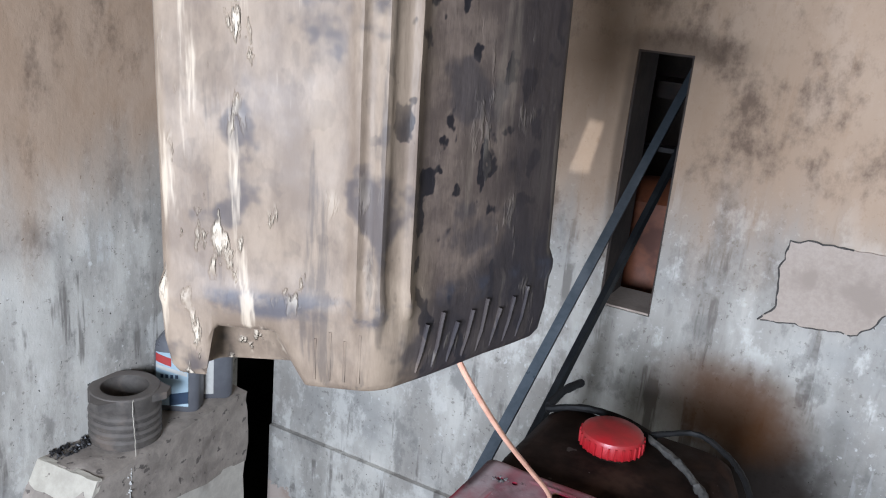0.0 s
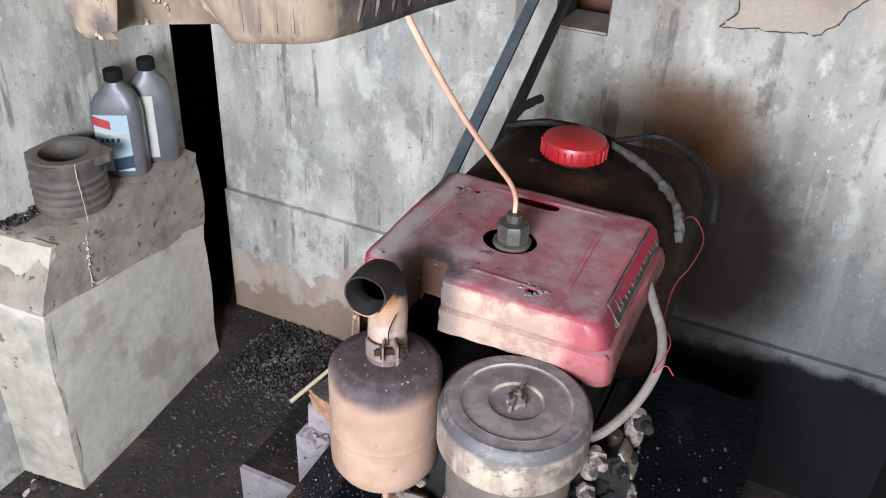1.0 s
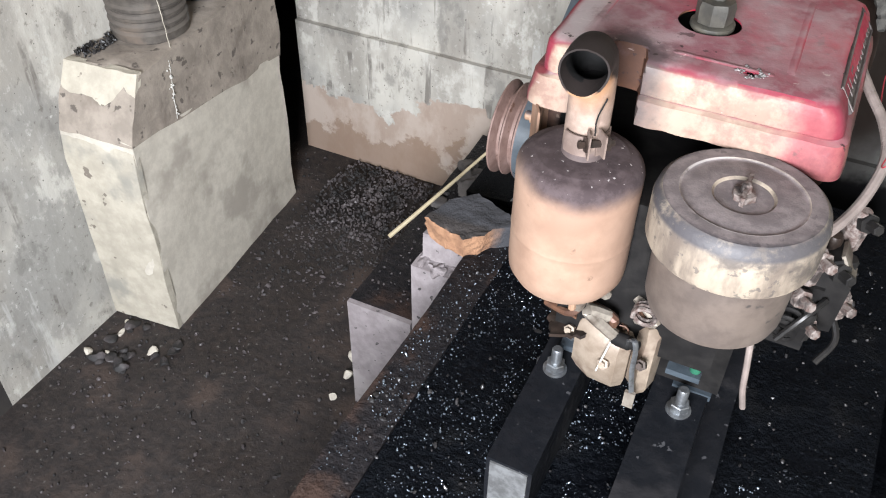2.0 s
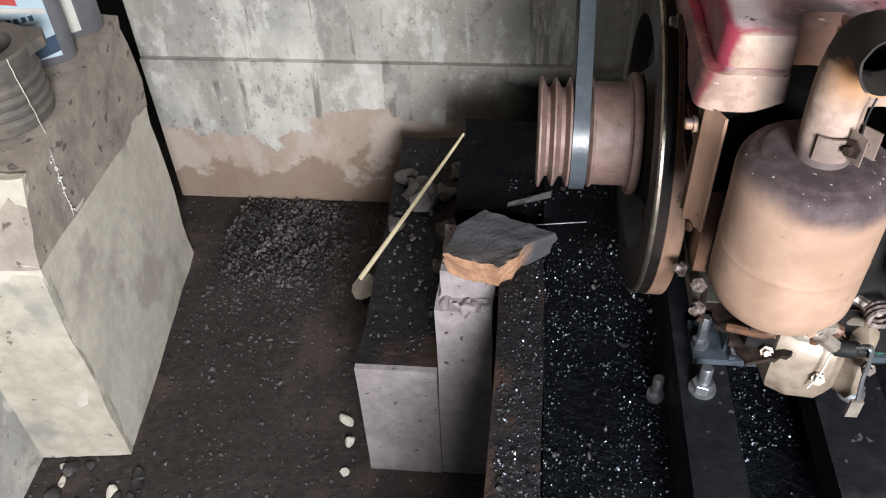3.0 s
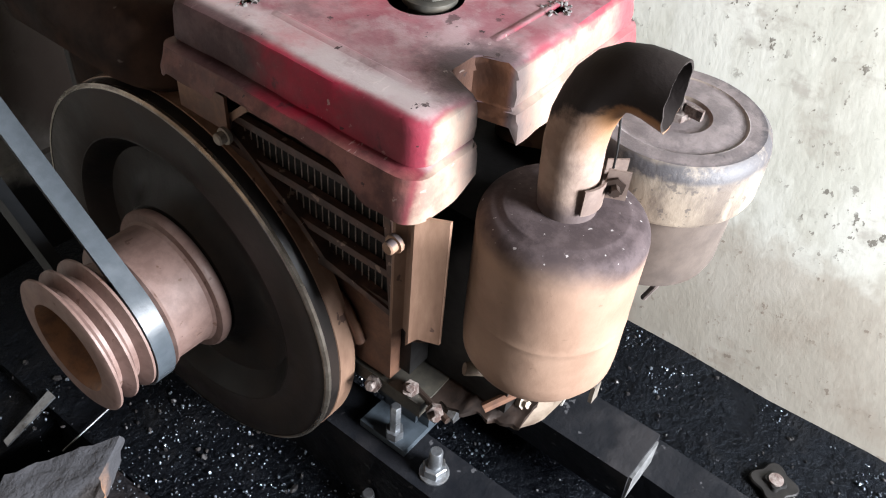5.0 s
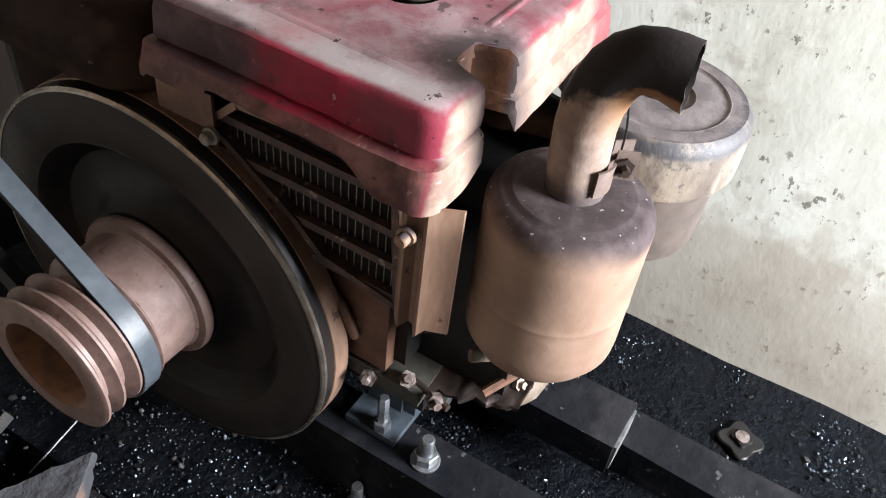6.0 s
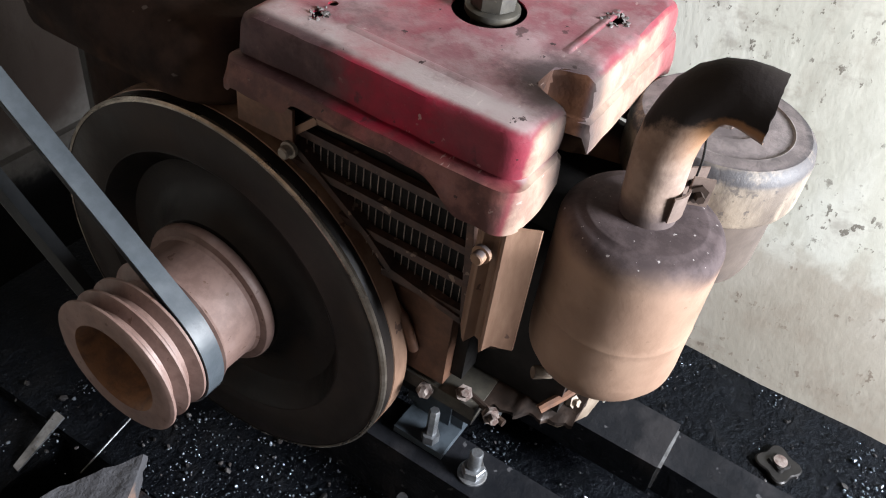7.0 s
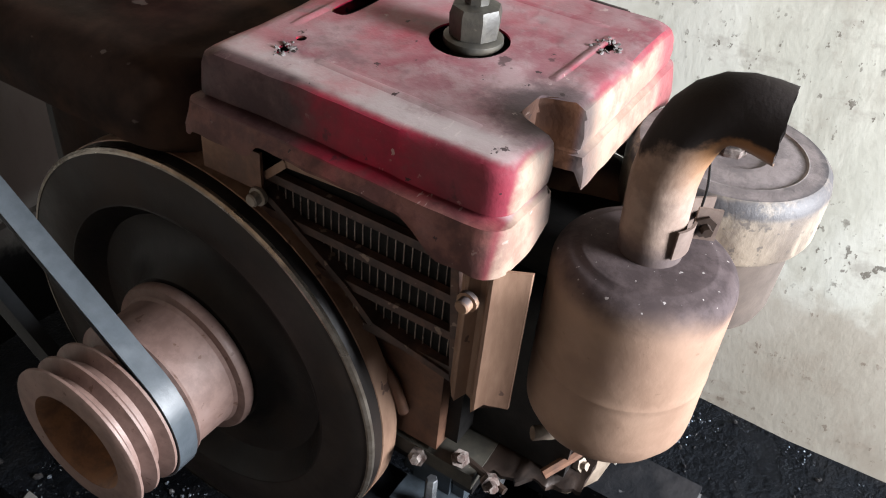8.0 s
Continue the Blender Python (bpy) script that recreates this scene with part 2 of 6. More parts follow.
# only the fresh break at the front shows orange
t = M_BRICK.node_tree
p = t.nodes["Principled BSDF"]
bare = p.inputs["Base Color"].links[0].from_socket
fresh = ramp(t, math2(t, "ADD", axis(t, 1), math2(t, "MULTIPLY", noise_node(t, 30, 4, 0.6, seed=3), 0.02)), -0.012, 0.004)
t.links.new(mix(t, fresh, bare, (0.055, 0.055, 0.062)), p.inputs["Base Color"])
M_RED = bpy.data.materials.new("faded_red_paint")
t, n, l, p = links(M_RED)
nA, nB, nC = noise_node(t, 9, 6, 0.65), noise_node(t, 30, 6, 0.7, seed=4), noise_node(t, 75, 4, 0.6, seed=7)
xx, yy, up_z = axis(t, 0), axis(t, 1), upward(t)
base = mix(t, ramp(t, nB, 0.35, 0.68), (0.42, 0.010, 0.045), (0.27, 0.014, 0.038))
# dulled to dusty maroon on the front third of the side, blotched with grease
dull = ramp(t, math2(t, "ADD", yy, math2(t, "MULTIPLY", math2(t, "SUBTRACT", nA, 0.5), 0.10)), -0.095 * K, -0.135 * K, 0, 0.62)
base = mix(t, dull, base, mix(t, ramp(t, nA, 0.40, 0.60), (0.20, 0.052, 0.068), (0.115, 0.036, 0.045)))
base = mix(t, ramp(t, noise_node(t, 34, 5, 0.6, seed=61), 0.60, 0.67, 0, 0.7), base, (0.060, 0.022, 0.028))
# sun-bleached, dust-caked top
top = ramp(t, math2(t, "ADD", up_z, math2(t, "MULTIPLY", math2(t, "SUBTRACT", nA, 0.5), 0.95)), 0.70, 1.10, 0, 0.95)
nD = noise_node(t, 15, 5, 0.55, seed=31)
dusty = mix(t, ramp(t, nD, 0.36, 0.66), (0.40, 0.265, 0.275), (0.26, 0.095, 0.115))
dusty = mix(t, ramp(t, nB, 0.44, 0.60, 0, 0.45), dusty, (0.45, 0.355, 0.355))
dusty = mix(t, ramp(t, math2(t, "ADD", xx, math2(t, "MULTIPLY", math2(t, "SUBTRACT", nA, 0.5), 0.05)), -0.098 * K, -0.112 * K, 0, 0.75), dusty, (0.55, 0.505, 0.49))
top = math2(t, "MULTIPLY", top, ramp(t, math2(t, "ADD", xx, math2(t, "MULTIPLY", math2(t, "SUBTRACT", nA, 0.5), 0.012)), -0.1345 * K, -0.1275 * K))
base = mix(t, top, base, dusty)
# paint gone to cream on the end that faces the door
front = ramp(t, math2(t, "ADD", yy, math2(t, "MULTIPLY", math2(t, "SUBTRACT", nA, 0.5), 0.025)), -0.1735 * K, -0.1775 * K, 0, 0.92)
front = math2(t, "MULTIPLY", front, ramp(t, math2(t, "ADD", xx, math2(t, "MULTIPLY", math2(t, "SUBTRACT", nA, 0.5), 0.10)), 0.075 * K, 0.045 * K, 0.15, 1.0))
base = mix(t, front, base, mix(t, ramp(t, nB, 0.4, 0.6), (0.42, 0.33, 0.25), (0.31, 0.215, 0.165)))
# oily soot over the rear of the side slope
side_m = math2(t, "MULTIPLY", ramp(t, xx, -0.122 * K, -0.131 * K), ramp(t, math2(t, "ADD", yy, math2(t, "MULTIPLY", math2(t, "SUBTRACT", nD, 0.5), 0.18)), -0.085 * K, -0.020 * K))
base = mix(t, math2(t, "MULTIPLY", side_m, 0.95), base, mix(t, ramp(t, nB, 0.40, 0.62), (0.036, 0.026, 0.028), (0.095, 0.060, 0.062)))
# tan dust along the skirt
zz = axis(t, 2)
skirt = math2(t, "MULTIPLY", ramp(t, zz, 0.8695 * K, 0.8665 * K), math2(t, "MULTIPLY", ramp(t, nA, 0.36, 0.56, 0.55, 0.95), ramp(t, yy, -0.1765 * K, -0.1700 * K, 0.30, 1.0)))
base = mix(t, skirt, base, mix(t, ramp(t, nB, 0.4, 0.6), (0.20, 0.090, 0.074), (0.10, 0.045, 0.040)))
# burnt hollow and soot halo round the exhaust
dxs, dys = math2(t, "SUBTRACT", xx, -0.070 * K), math2(t, "SUBTRACT", yy, -0.162 * K)
rad = math2(t, "SQRT", math2(t, "ADD", math2(t, "MULTIPLY", dxs, dxs), math2(t, "MULTIPLY", dys, dys)), 0.0)
rad = math2(t, "ADD", rad, math2(t, "MULTIPLY", math2(t, "SUBTRACT", nA, 0.5), 0.05))
base = mix(t, ramp(t, math2(t, "ADD", rad, math2(t, "MULTIPLY", math2(t, "SUBTRACT", nB, 0.5), 0.05)), 0.058, 0.028, 0, 0.88), base, (0.070, 0.056, 0.058))
inside = math2(t, "MULTIPLY", ramp(t, math2(t, "ABSOLUTE", math2(t, "SUBTRACT", xx, -0.064 * K), 0.0), 0.030, 0.024), ramp(t, yy, -0.1765 * K, -0.171 * K))
base = mix(t, math2(t, "MULTIPLY", inside, ramp(t, up_z, 0.7, 0.45)), base, mix(t, ramp(t, nA, 0.4, 0.6), (0.15, 0.066, 0.036), (0.075, 0.036, 0.024)))
base = mix(t, ramp(t, nC, 0.69, 0.71, 0, 0.9), base, (0.035, 0.022, 0.022))
# pale specks painted in for tiny highlights
base = mix(t, ramp(t, nC, 0.30, 0.27, 0, 0.5), base, (0.58, 0.49, 0.45))
scratch = noise_node(t, 130, 3, 0.6, (0.25, 1, 1), seed=19)
base = mix(t, math2(t, "MULTIPLY", ramp(t, scratch, 0.67, 0.71), ramp(t, nA, 0.48, 0.62, 0, 0.35)), base, (0.70, 0.60, 0.56))
grease = noise_node(t, 20, 6, 0.7, seed=23)
base = mix(t, ramp(t, noise_node(t, 17, 7, 0.68, seed=71), 0.54, 0.70, 0, 0.55), base, (0.130, 0.080, 0.084))
base = mix(t, ramp(t, grease, 0.665, 0.70, 0, 0.7), base, (0.050, 0.026, 0.028))
l.new(base, p.inputs["Base Color"])
l.new(ramp(t, nA, 0.3, 0.7, 0.35, 0.7), p.inputs["Roughness"])
p.inputs["Specular IOR Level"].default_value = 0.22
bump(t, p, nA, 0.0015)
bump(t, p, nB, 0.0005)
bump(t, p, nC, 0.0005)
M_CRUST = grimy("burnt_grey_crust", (0.24, 0.215, 0.21), (0.08, 0.07, 0.066), (0.03, 0.026, 0.026), fine=150, coarse=60, rough=0.85, depth=0.0004)
M_TAN = grimy("heat_browned_metal", (0.37, 0.225, 0.145), (0.28, 0.165, 0.105), (0.43, 0.285, 0.195), fine=35, coarse=6, rough=0.62, metal=0.15, depth=0.0005, dust=(0.065, 0.052, 0.056), dust_amount=0.95, chips=(0.20, 0.12, 0.08))
M_MUFF = bpy.data.materials.new("heat_browned_muffler_steel")
t, n, l, p = links(M_MUFF)
nA, nB, nC = noise_node(t, 12, 6, 0.62, seed=1), noise_node(t, 55, 6, 0.7, seed=4), noise_node(t, 5, 4, 0.6, seed=8)
base = mix(t, ramp(t, nA, 0.38, 0.62), (0.41, 0.270, 0.195), (0.31, 0.195, 0.138))
base = mix(t, ramp(t, nC, 0.50, 0.66, 0, 0.6), base, (0.31, 0.195, 0.142))
base = mix(t, ramp(t, nB, 0.64, 0.70, 0, 0.6), base, (0.13, 0.075, 0.052))
soot = math2(t, "ADD", math2(t, "MULTIPLY", axis(t, 2), 1.0), math2(t, "MULTIPLY", math2(t, "SUBTRACT", nA, 0.5), 0.028))
base = mix(t, ramp(t, soot, 0.818 * K, 0.838 * K, 0, 0.93), base, mix(t, ramp(t, nB, 0.40, 0.60), (0.030, 0.022, 0.028), (0.066, 0.050, 0.056)))
fleck = noise_node(t, 210, 2, 0.5, seed=44)
base = mix(t, math2(t, "MULTIPLY", ramp(t, fleck, 0.70, 0.73), ramp(t, upward(t), 0.3, 0.6, 0, 0.9)), base, (0.42, 0.38, 0.37))
l.new(base, p.inputs["Base Color"])
l.new(ramp(t, soot, 0.80 * K, 0.838 * K, 0.50, 0.85), p.inputs["Roughness"])
p.inputs["Specular IOR Level"].default_value = 0.3
p.inputs["Metallic"].default_value = 0.15
bump(t, p, nC, 0.003)
bump(t, p, nA, 0.0008)
bump(t, p, nB, 0.0004)
M_FILTER = grimy("dusty_grey_filter_paint", (0.130, 0.100, 0.082), (0.085, 0.064, 0.053), (0.045, 0.034, 0.030), fine=30, coarse=7, rough=0.7, depth=0.0006, dust=(0.15, 0.125, 0.117), dust_amount=0.85, chips=(0.05, 0.04, 0.036), chips_cut=(0.70, 0.74))
M_LID = bpy.data.materials.new("grimy_filter_lid_paint")
t, n, l, p = links(M_LID)
nA, nB, nC = noise_node(t, 14, 6, 0.65, seed=2), noise_node(t, 50, 6, 0.7, seed=5), noise_node(t, 22, 5, 0.65, (1, 1, 0.35), seed=9)
up_z = upward(t)
base = mix(t, ramp(t, nC, 0.42, 0.62), (0.33, 0.270, 0.206), (0.145, 0.113, 0.090))
base = mix(t, ramp(t, nA, 0.54, 0.64, 0, 0.85), base, (0.075, 0.060, 0.052))
dust = mix(t, ramp(t, nB, 0.38, 0.62), (0.21, 0.175, 0.172), (0.13, 0.108, 0.108))
base = mix(t, ramp(t, up_z, 0.75, 0.95), base, dust)
ddx, ddy = math2(t, "SUBTRACT", axis(t, 0), 0.0533 * K), math2(t, "SUBTRACT", axis(t, 1), -0.2425 * K)
rad = math2(t, "SQRT", math2(t, "ADD", math2(t, "MULTIPLY", ddx, ddx), math2(t, "MULTIPLY", ddy, ddy)), 0.0)
grime = math2(t, "MULTIPLY", ramp(t, math2(t, "ADD", rad, math2(t, "MULTIPLY", math2(t, "SUBTRACT", nA, 0.5), 0.022)), 0.0565 * K, 0.0625 * K), ramp(t, up_z, 0.05, 0.30))
base = mix(t, math2(t, "MULTIPLY", grime, ramp(t, nB, 0.36, 0.50, 0.35, 0.95)), base, (0.050, 0.046, 0.052))
# thin pale arc: highlight of the pressed ring painted on
ringd = math2(t, "ABSOLUTE", math2(t, "SUBTRACT", rad, 0.0475 * K), 0.0)
base = mix(t, math2(t, "MULTIPLY", ramp(t, ringd, 0.0016, 0.0006), ramp(t, nA, 0.46, 0.60, 0, 0.6)), base, (0.50, 0.46, 0.44))
base = mix(t, math2(t, "MULTIPLY", ramp(t, noise_node(t, 85, 3, 0.6, seed=13), 0.60, 0.65), ramp(t, rad, 0.036 * K, 0.056 * K, 0.1, 0.6)), base, (0.055, 0.048, 0.048))
l.new(base, p.inputs["Base Color"])
p.inputs["Roughness"].default_value = 0.62
bump(t, p, nA, 0.0012)
bump(t, p, nB, 0.0009)
M_FLY = grimy("oil_black_cast_flywheel", (0.016, 0.0125, 0.0112), (0.0095, 0.0078, 0.0073), (0.026, 0.0185, 0.015), fine=70, coarse=8, rough=0.48, metal=0.0, depth=0.0005, spec=0.16)
M_FLYFACE = grimy("paler_cast_face", (0.028, 0.0212, 0.0182), (0.019, 0.015, 0.013), (0.040, 0.028, 0.022), fine=70, coarse=7, rough=0.5, depth=0.0003, spec=0.2)
M_STEEL = grimy("dark_oiled_steel", (0.016, 0.015, 0.015), (0.026, 0.024, 0.023), (0.010, 0.009, 0.009), fine=60, coarse=8, rough=0.42, metal=0.35, depth=0.0003, spec=0.25)
M_RIM = grimy("polished_rim_steel", (0.44, 0.39, 0.33), (0.28, 0.235, 0.19), fine=70, coarse=8, rough=0.3, metal=0.9, depth=0.0002)
M_PULLEY = grimy("rust_bloomed_iron", (0.24, 0.152, 0.128), (0.175, 0.106, 0.088), (0.29, 0.20, 0.178), fine=70, coarse=10, rough=0.62, metal=0.1, depth=0.0004, chips=(0.12, 0.06, 0.04))
M_PULLEY_IN = grimy("rusty_bore", (0.26, 0.115, 0.045), (0.13, 0.056, 0.025), fine=60, coarse=10, rough=0.7, metal=0.2, depth=0.0006)
M_BELT = grimy("grey_rubber_belt", (0.013, 0.0145, 0.0165), (0.009, 0.0105, 0.012), (0.02, 0.022, 0.024), fine=90, coarse=10, rough=0.6, depth=0.0003, spec=0.2)
M_BELTBACK = grimy("worn_fabric_back", (0.085, 0.10, 0.115), (0.065, 0.078, 0.09), (0.115, 0.13, 0.145), fine=90, coarse=12, rough=0.42, depth=0.0003)
M_TANK = grimy("brown_oiled_tank_paint", (0.036, 0.021, 0.016), (0.018, 0.011, 0.009), (0.068, 0.038, 0.026), fine=30, coarse=7, rough=0.62, spec=0.05, depth=0.0005, chips=(0.10, 0.08, 0.07), chips_cut=(0.70, 0.73))
M_CAP = grimy("red_plastic", (0.42, 0.012, 0.018), (0.36, 0.012, 0.016), (0.28, 0.02, 0.02), fine=40, coarse=10, rough=0.38, depth=0.0003)
M_JERRY = bpy.data.materials.new("dirty_brown_jerrycan_plastic")
t, n, l, p = links(M_JERRY)
base = mix(t, ramp(t, noise_node(t, 26, 6, 0.65, (1, 1, 0.4)), 0.36, 0.64), (0.115, 0.084, 0.060), (0.180, 0.136, 0.097))
base = mix(t, ramp(t, noise_node(t, 7, 6, 0.7, (1, 1, 0.5), seed=2), 0.48, 0.66, 0, 0.75), base, (0.225, 0.172, 0.122))
# oil and shade on the outlet face, both in the colour; dark thumbed spots
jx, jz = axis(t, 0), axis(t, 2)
oil_shade = math2(t, "ADD", jx, math2(t, "MULTIPLY", math2(t, "SUBTRACT", noise_node(t, 9, 5, 0.6, seed=8), 0.5), 0.10))
base = mix(t, ramp(t, oil_shade, 0.006, 0.055, 0, 0.86), base, mix(t, ramp(t, noise_node(t, 30, 5, 0.6, seed=5), 0.4, 0.6), (0.060, 0.044, 0.038), (0.105, 0.078, 0.063)))
spots = ramp(t, noise_node(t, 40, 3, 0.5, (1, 1, 0.7), seed=6), 0.585, 0.625)
base = mix(t, math2(t, "MULTIPLY", spots, ramp(t, oil_shade, -0.02, 0.05, 0.12, 0.95)), base, (0.007, 0.0065, 0.009))
base = mix(t, ramp(t, noise_node(t, 11, 4, 0.55, seed=16), 0.57, 0.65, 0, 0.8), base, (0.042, 0.035, 0.035))
# blacker towards the far edge, deepening that face's shade, and over its foot
edge_dark = ramp(t, math2(t, "ADD", jx, math2(t, "MULTIPLY", math2(t, "SUBTRACT", noise_node(t, 7, 5, 0.6, seed=41), 0.5), 0.16)), 0.085, 0.16, 0, 0.85)
base = mix(t, edge_dark, base, (0.022, 0.017, 0.017))
foot_dark = math2(t, "MULTIPLY", ramp(t, math2(t, "ADD", jz, math2(t, "MULTIPLY", math2(t, "SUBTRACT", noise_node(t, 10, 5, 0.6, seed=43), 0.5), 0.16)), 0.105, 0.075), ramp(t, jx, 0.02, 0.06, 0, 0.8))
base = mix(t, foot_dark, base, (0.020, 0.017, 0.019))
# bluish grime on the swelling round the foot
belly = math2(t, "MULTIPLY", ramp(t, math2(t, "ABSOLUTE", math2(t, "SUBTRACT", jz, 0.076), 0.0), 0.016, 0.006), ramp(t, noise_node(t, 13, 5, 0.6, seed=33), 0.46, 0.58, 0, 0.8))
base = mix(t, belly, base, (0.030, 0.031, 0.040))
# long scratches of wear and cream runs
wear = noise_node(t, 34, 5, 0.6, (1, 1, 0.10), seed=29)
base = mix(t, math2(t, "MULTIPLY", ramp(t, wear, 0.57, 0.66), ramp(t, oil_shade, 0.03, -0.05, 0.10, 0.65)), base, (0.40, 0.33, 0.245))
base = mix(t, math2(t, "MULTIPLY", ramp(t, wear, 0.42, 0.34), 0.55), base, (0.045, 0.036, 0.031))
# scraped, pale glue runs on the other end
glue = noise_node(t, 58, 4, 0.6, (1, 1, 0.32), seed=9)
patchy = math2(t, "MULTIPLY", ramp(t, noise_node(t, 12, 4, 0.6, (1, 1, 0.5), seed=15), 0.46, 0.58), ramp(t, jx, -0.02, -0.09, 0.15, 1.0))
smear = math2(t, "MULTIPLY", ramp(t, glue, 0.57, 0.66), math2(t, "MULTIPLY", patchy, 0.8))
base = mix(t, smear, base, (0.43, 0.365, 0.28))
l.new(base, p.inputs["Base Color"])
l.new(ramp(t, noise_node(t, 10, 4, 0.6, seed=3), 0.3, 0.7, 0.48, 0.72), p.inputs["Roughness"])
p.inputs["Specular IOR Level"].default_value = 0.16
bump(t, p, smear, 0.004)
bump(t, p, noise_node(t, 16, 4, 0.5), 0.003)
bump(t, p, noise_node(t, 90, 3, 0.6, (1, 1, 0.25)), 0.0007)
M_HOSE = grimy("orange_fuel_hose", (0.66, 0.37, 0.26), (0.56, 0.29, 0.20), fine=50, coarse=10, rough=0.4, depth=0.0002)
M_TUBE = grimy("grey_clear_tube", (0.26, 0.21, 0.19), (0.19, 0.155, 0.14), fine=50, coarse=10, rough=0.4, depth=0.0002)
M_ZINC = grimy("dull_zinc_bolt", (0.40, 0.42, 0.44), (0.28, 0.29, 0.31), (0.15, 0.145, 0.14), fine=90, coarse=25, rough=0.4, metal=0.85, depth=0.0003)
M_CHIP = grimy("bluish_metal_chip", (0.40, 0.47, 0.55), (0.24, 0.28, 0.33), (0.12, 0.13, 0.15), fine=90, coarse=25, rough=0.35, metal=0.8, depth=0.0002)
M_CAST = grimy("oily_cast_iron", (0.048, 0.032, 0.025), (0.028, 0.021, 0.018), (0.085, 0.048, 0.032), fine=40, coarse=12, rough=0.5, metal=0.3, depth=0.0008, spec=0.3)
M_BRKT = grimy("rust_streaked_sheet", (0.33, 0.20, 0.135), (0.25, 0.145, 0.095), (0.15, 0.075, 0.045), fine=45, coarse=14, rough=0.55, metal=0.2, depth=0.0006, stretch=(1, 1, 0.3), chips=(0.10, 0.05, 0.035))
M_COVERDK = grimy("oily_grey_casting", (0.085, 0.078, 0.062), (0.045, 0.042, 0.036), (0.16, 0.135, 0.10), fine=40, coarse=12, rough=0.5, metal=0.2, depth=0.0008, chips=(0.30, 0.26, 0.20), chips_cut=(0.68, 0.72))
M_STRAP = grimy("dusty_strap_steel", (0.25, 0.185, 0.155), (0.17, 0.12, 0.10), (0.10, 0.065, 0.055), fine=50, coarse=14, rough=0.6, metal=0.2, depth=0.0004)
M_FOOT = grimy("bluish_foot_steel", (0.075, 0.095, 0.115), (0.045, 0.056, 0.068), (0.02, 0.02, 0.022), fine=50, coarse=14, rough=0.5, metal=0.3, depth=0.0004)
M_COVER = grimy("warm_stained_casting", (0.33, 0.265, 0.205), (0.23, 0.175, 0.13), (0.13, 0.085, 0.06), fine=40, coarse=12, rough=0.55, metal=0.2, depth=0.0008)
M_GRILLE = grimy("oily_brown_grille_tin", (0.085, 0.047, 0.036), (0.042, 0.025, 0.021), (0.17, 0.092, 0.066), fine=60, coarse=16, rough=0.5, metal=0.3, depth=0.0005, chips=(0.26, 0.19, 0.15), chips_cut=(0.66, 0.70))
M_FIN = grimy("bare_thin_fin", (0.50, 0.42, 0.36), (0.26, 0.20, 0.17), (0.10, 0.07, 0.06), fine=90, coarse=30, rough=0.4, metal=0.3, depth=0.0002)
M_RUSTTIN = grimy("rust_brown_sheet", (0.20, 0.098, 0.058), (0.12, 0.060, 0.040), (0.29, 0.17, 0.11), fine=50, coarse=12, rough=0.55, metal=0.35, depth=0.0004)
M_ALU = grimy("stained_aluminium", (0.40, 0.355, 0.30), (0.26, 0.215, 0.175), (0.12, 0.09, 0.07), fine=45, coarse=14, rough=0.5, metal=0.5, depth=0.0006)
# slight blue in the base stands for reflected sky here too
M_RAIL = grimy("oil_soaked_rail", (0.008, 0.009, 0.0115), (0.0125, 0.013, 0.0155), (0.024, 0.023, 0.025), fine=45, coarse=9, rough=0.5, depth=0.0016, gloss=0.25, chips=(0.07, 0.07, 0.075), chips_cut=(0.68, 0.71), spec=0.10)
M_SAWN = grimy("sawn_grey_end", (0.15, 0.152, 0.155), (0.075, 0.075, 0.075), fine=60, coarse=14, rough=0.8, depth=0.0008)
M_LINER = grimy("weathered_iron_liner", (0.165, 0.145, 0.125), (0.115, 0.10, 0.088), (0.22, 0.175, 0.14), fine=50, coarse=9, rough=0.6, metal=0.25, depth=0.0006, dust=(0.23, 0.20, 0.175), dust_amount=0.7)
M_BOTTLE = grimy("grey_bottle_plastic", (0.155, 0.155, 0.165), (0.125, 0.125, 0.135), fine=20, coarse=8, rough=0.38, depth=0.0002)
M_BLACK = grimy("black_plastic", (0.010, 0.010, 0.010), (0.017, 0.016, 0.016), fine=40, coarse=9, rough=0.65, depth=0.0008, spec=0.12)
M_LABEL_RED = grimy("label_red", (0.50, 0.045, 0.04), (0.44, 0.05, 0.045), fine=40, coarse=9, rough=0.5, depth=0.0001)
M_LABEL_BLUE = grimy("label_pale_blue", (0.42, 0.55, 0.62), (0.50, 0.62, 0.68), fine=8, coarse=4, rough=0.45, depth=0.0001)
M_LABEL_WHITE = grimy("label_white", (0.68, 0.66, 0.60), (0.60, 0.58, 0.53), fine=30, coarse=9, rough=0.5, depth=0.0001)
M_INK = grimy("label_ink", (0.03, 0.06, 0.11), (0.03, 0.05, 0.09), fine=30, coarse=9, rough=0.5, depth=0.0001)
M_STRAW = grimy("dry_stick", (0.58, 0.49, 0.32), (0.48, 0.39, 0.25), fine=60, coarse=14, rough=0.8, depth=0.0003)
M_WIRE_RED = grimy("red_wire_insulation", (0.42, 0.03, 0.05), (0.34, 0.03, 0.045), fine=60, coarse=14, rough=0.5, depth=0.0001)
M_CORR = grimy("corroded_zinc", (0.26, 0.22, 0.20), (0.10, 0.06, 0.05), (0.035, 0.025, 0.022), fine=160, coarse=60, rough=0.7, metal=0.3, depth=0.0006)
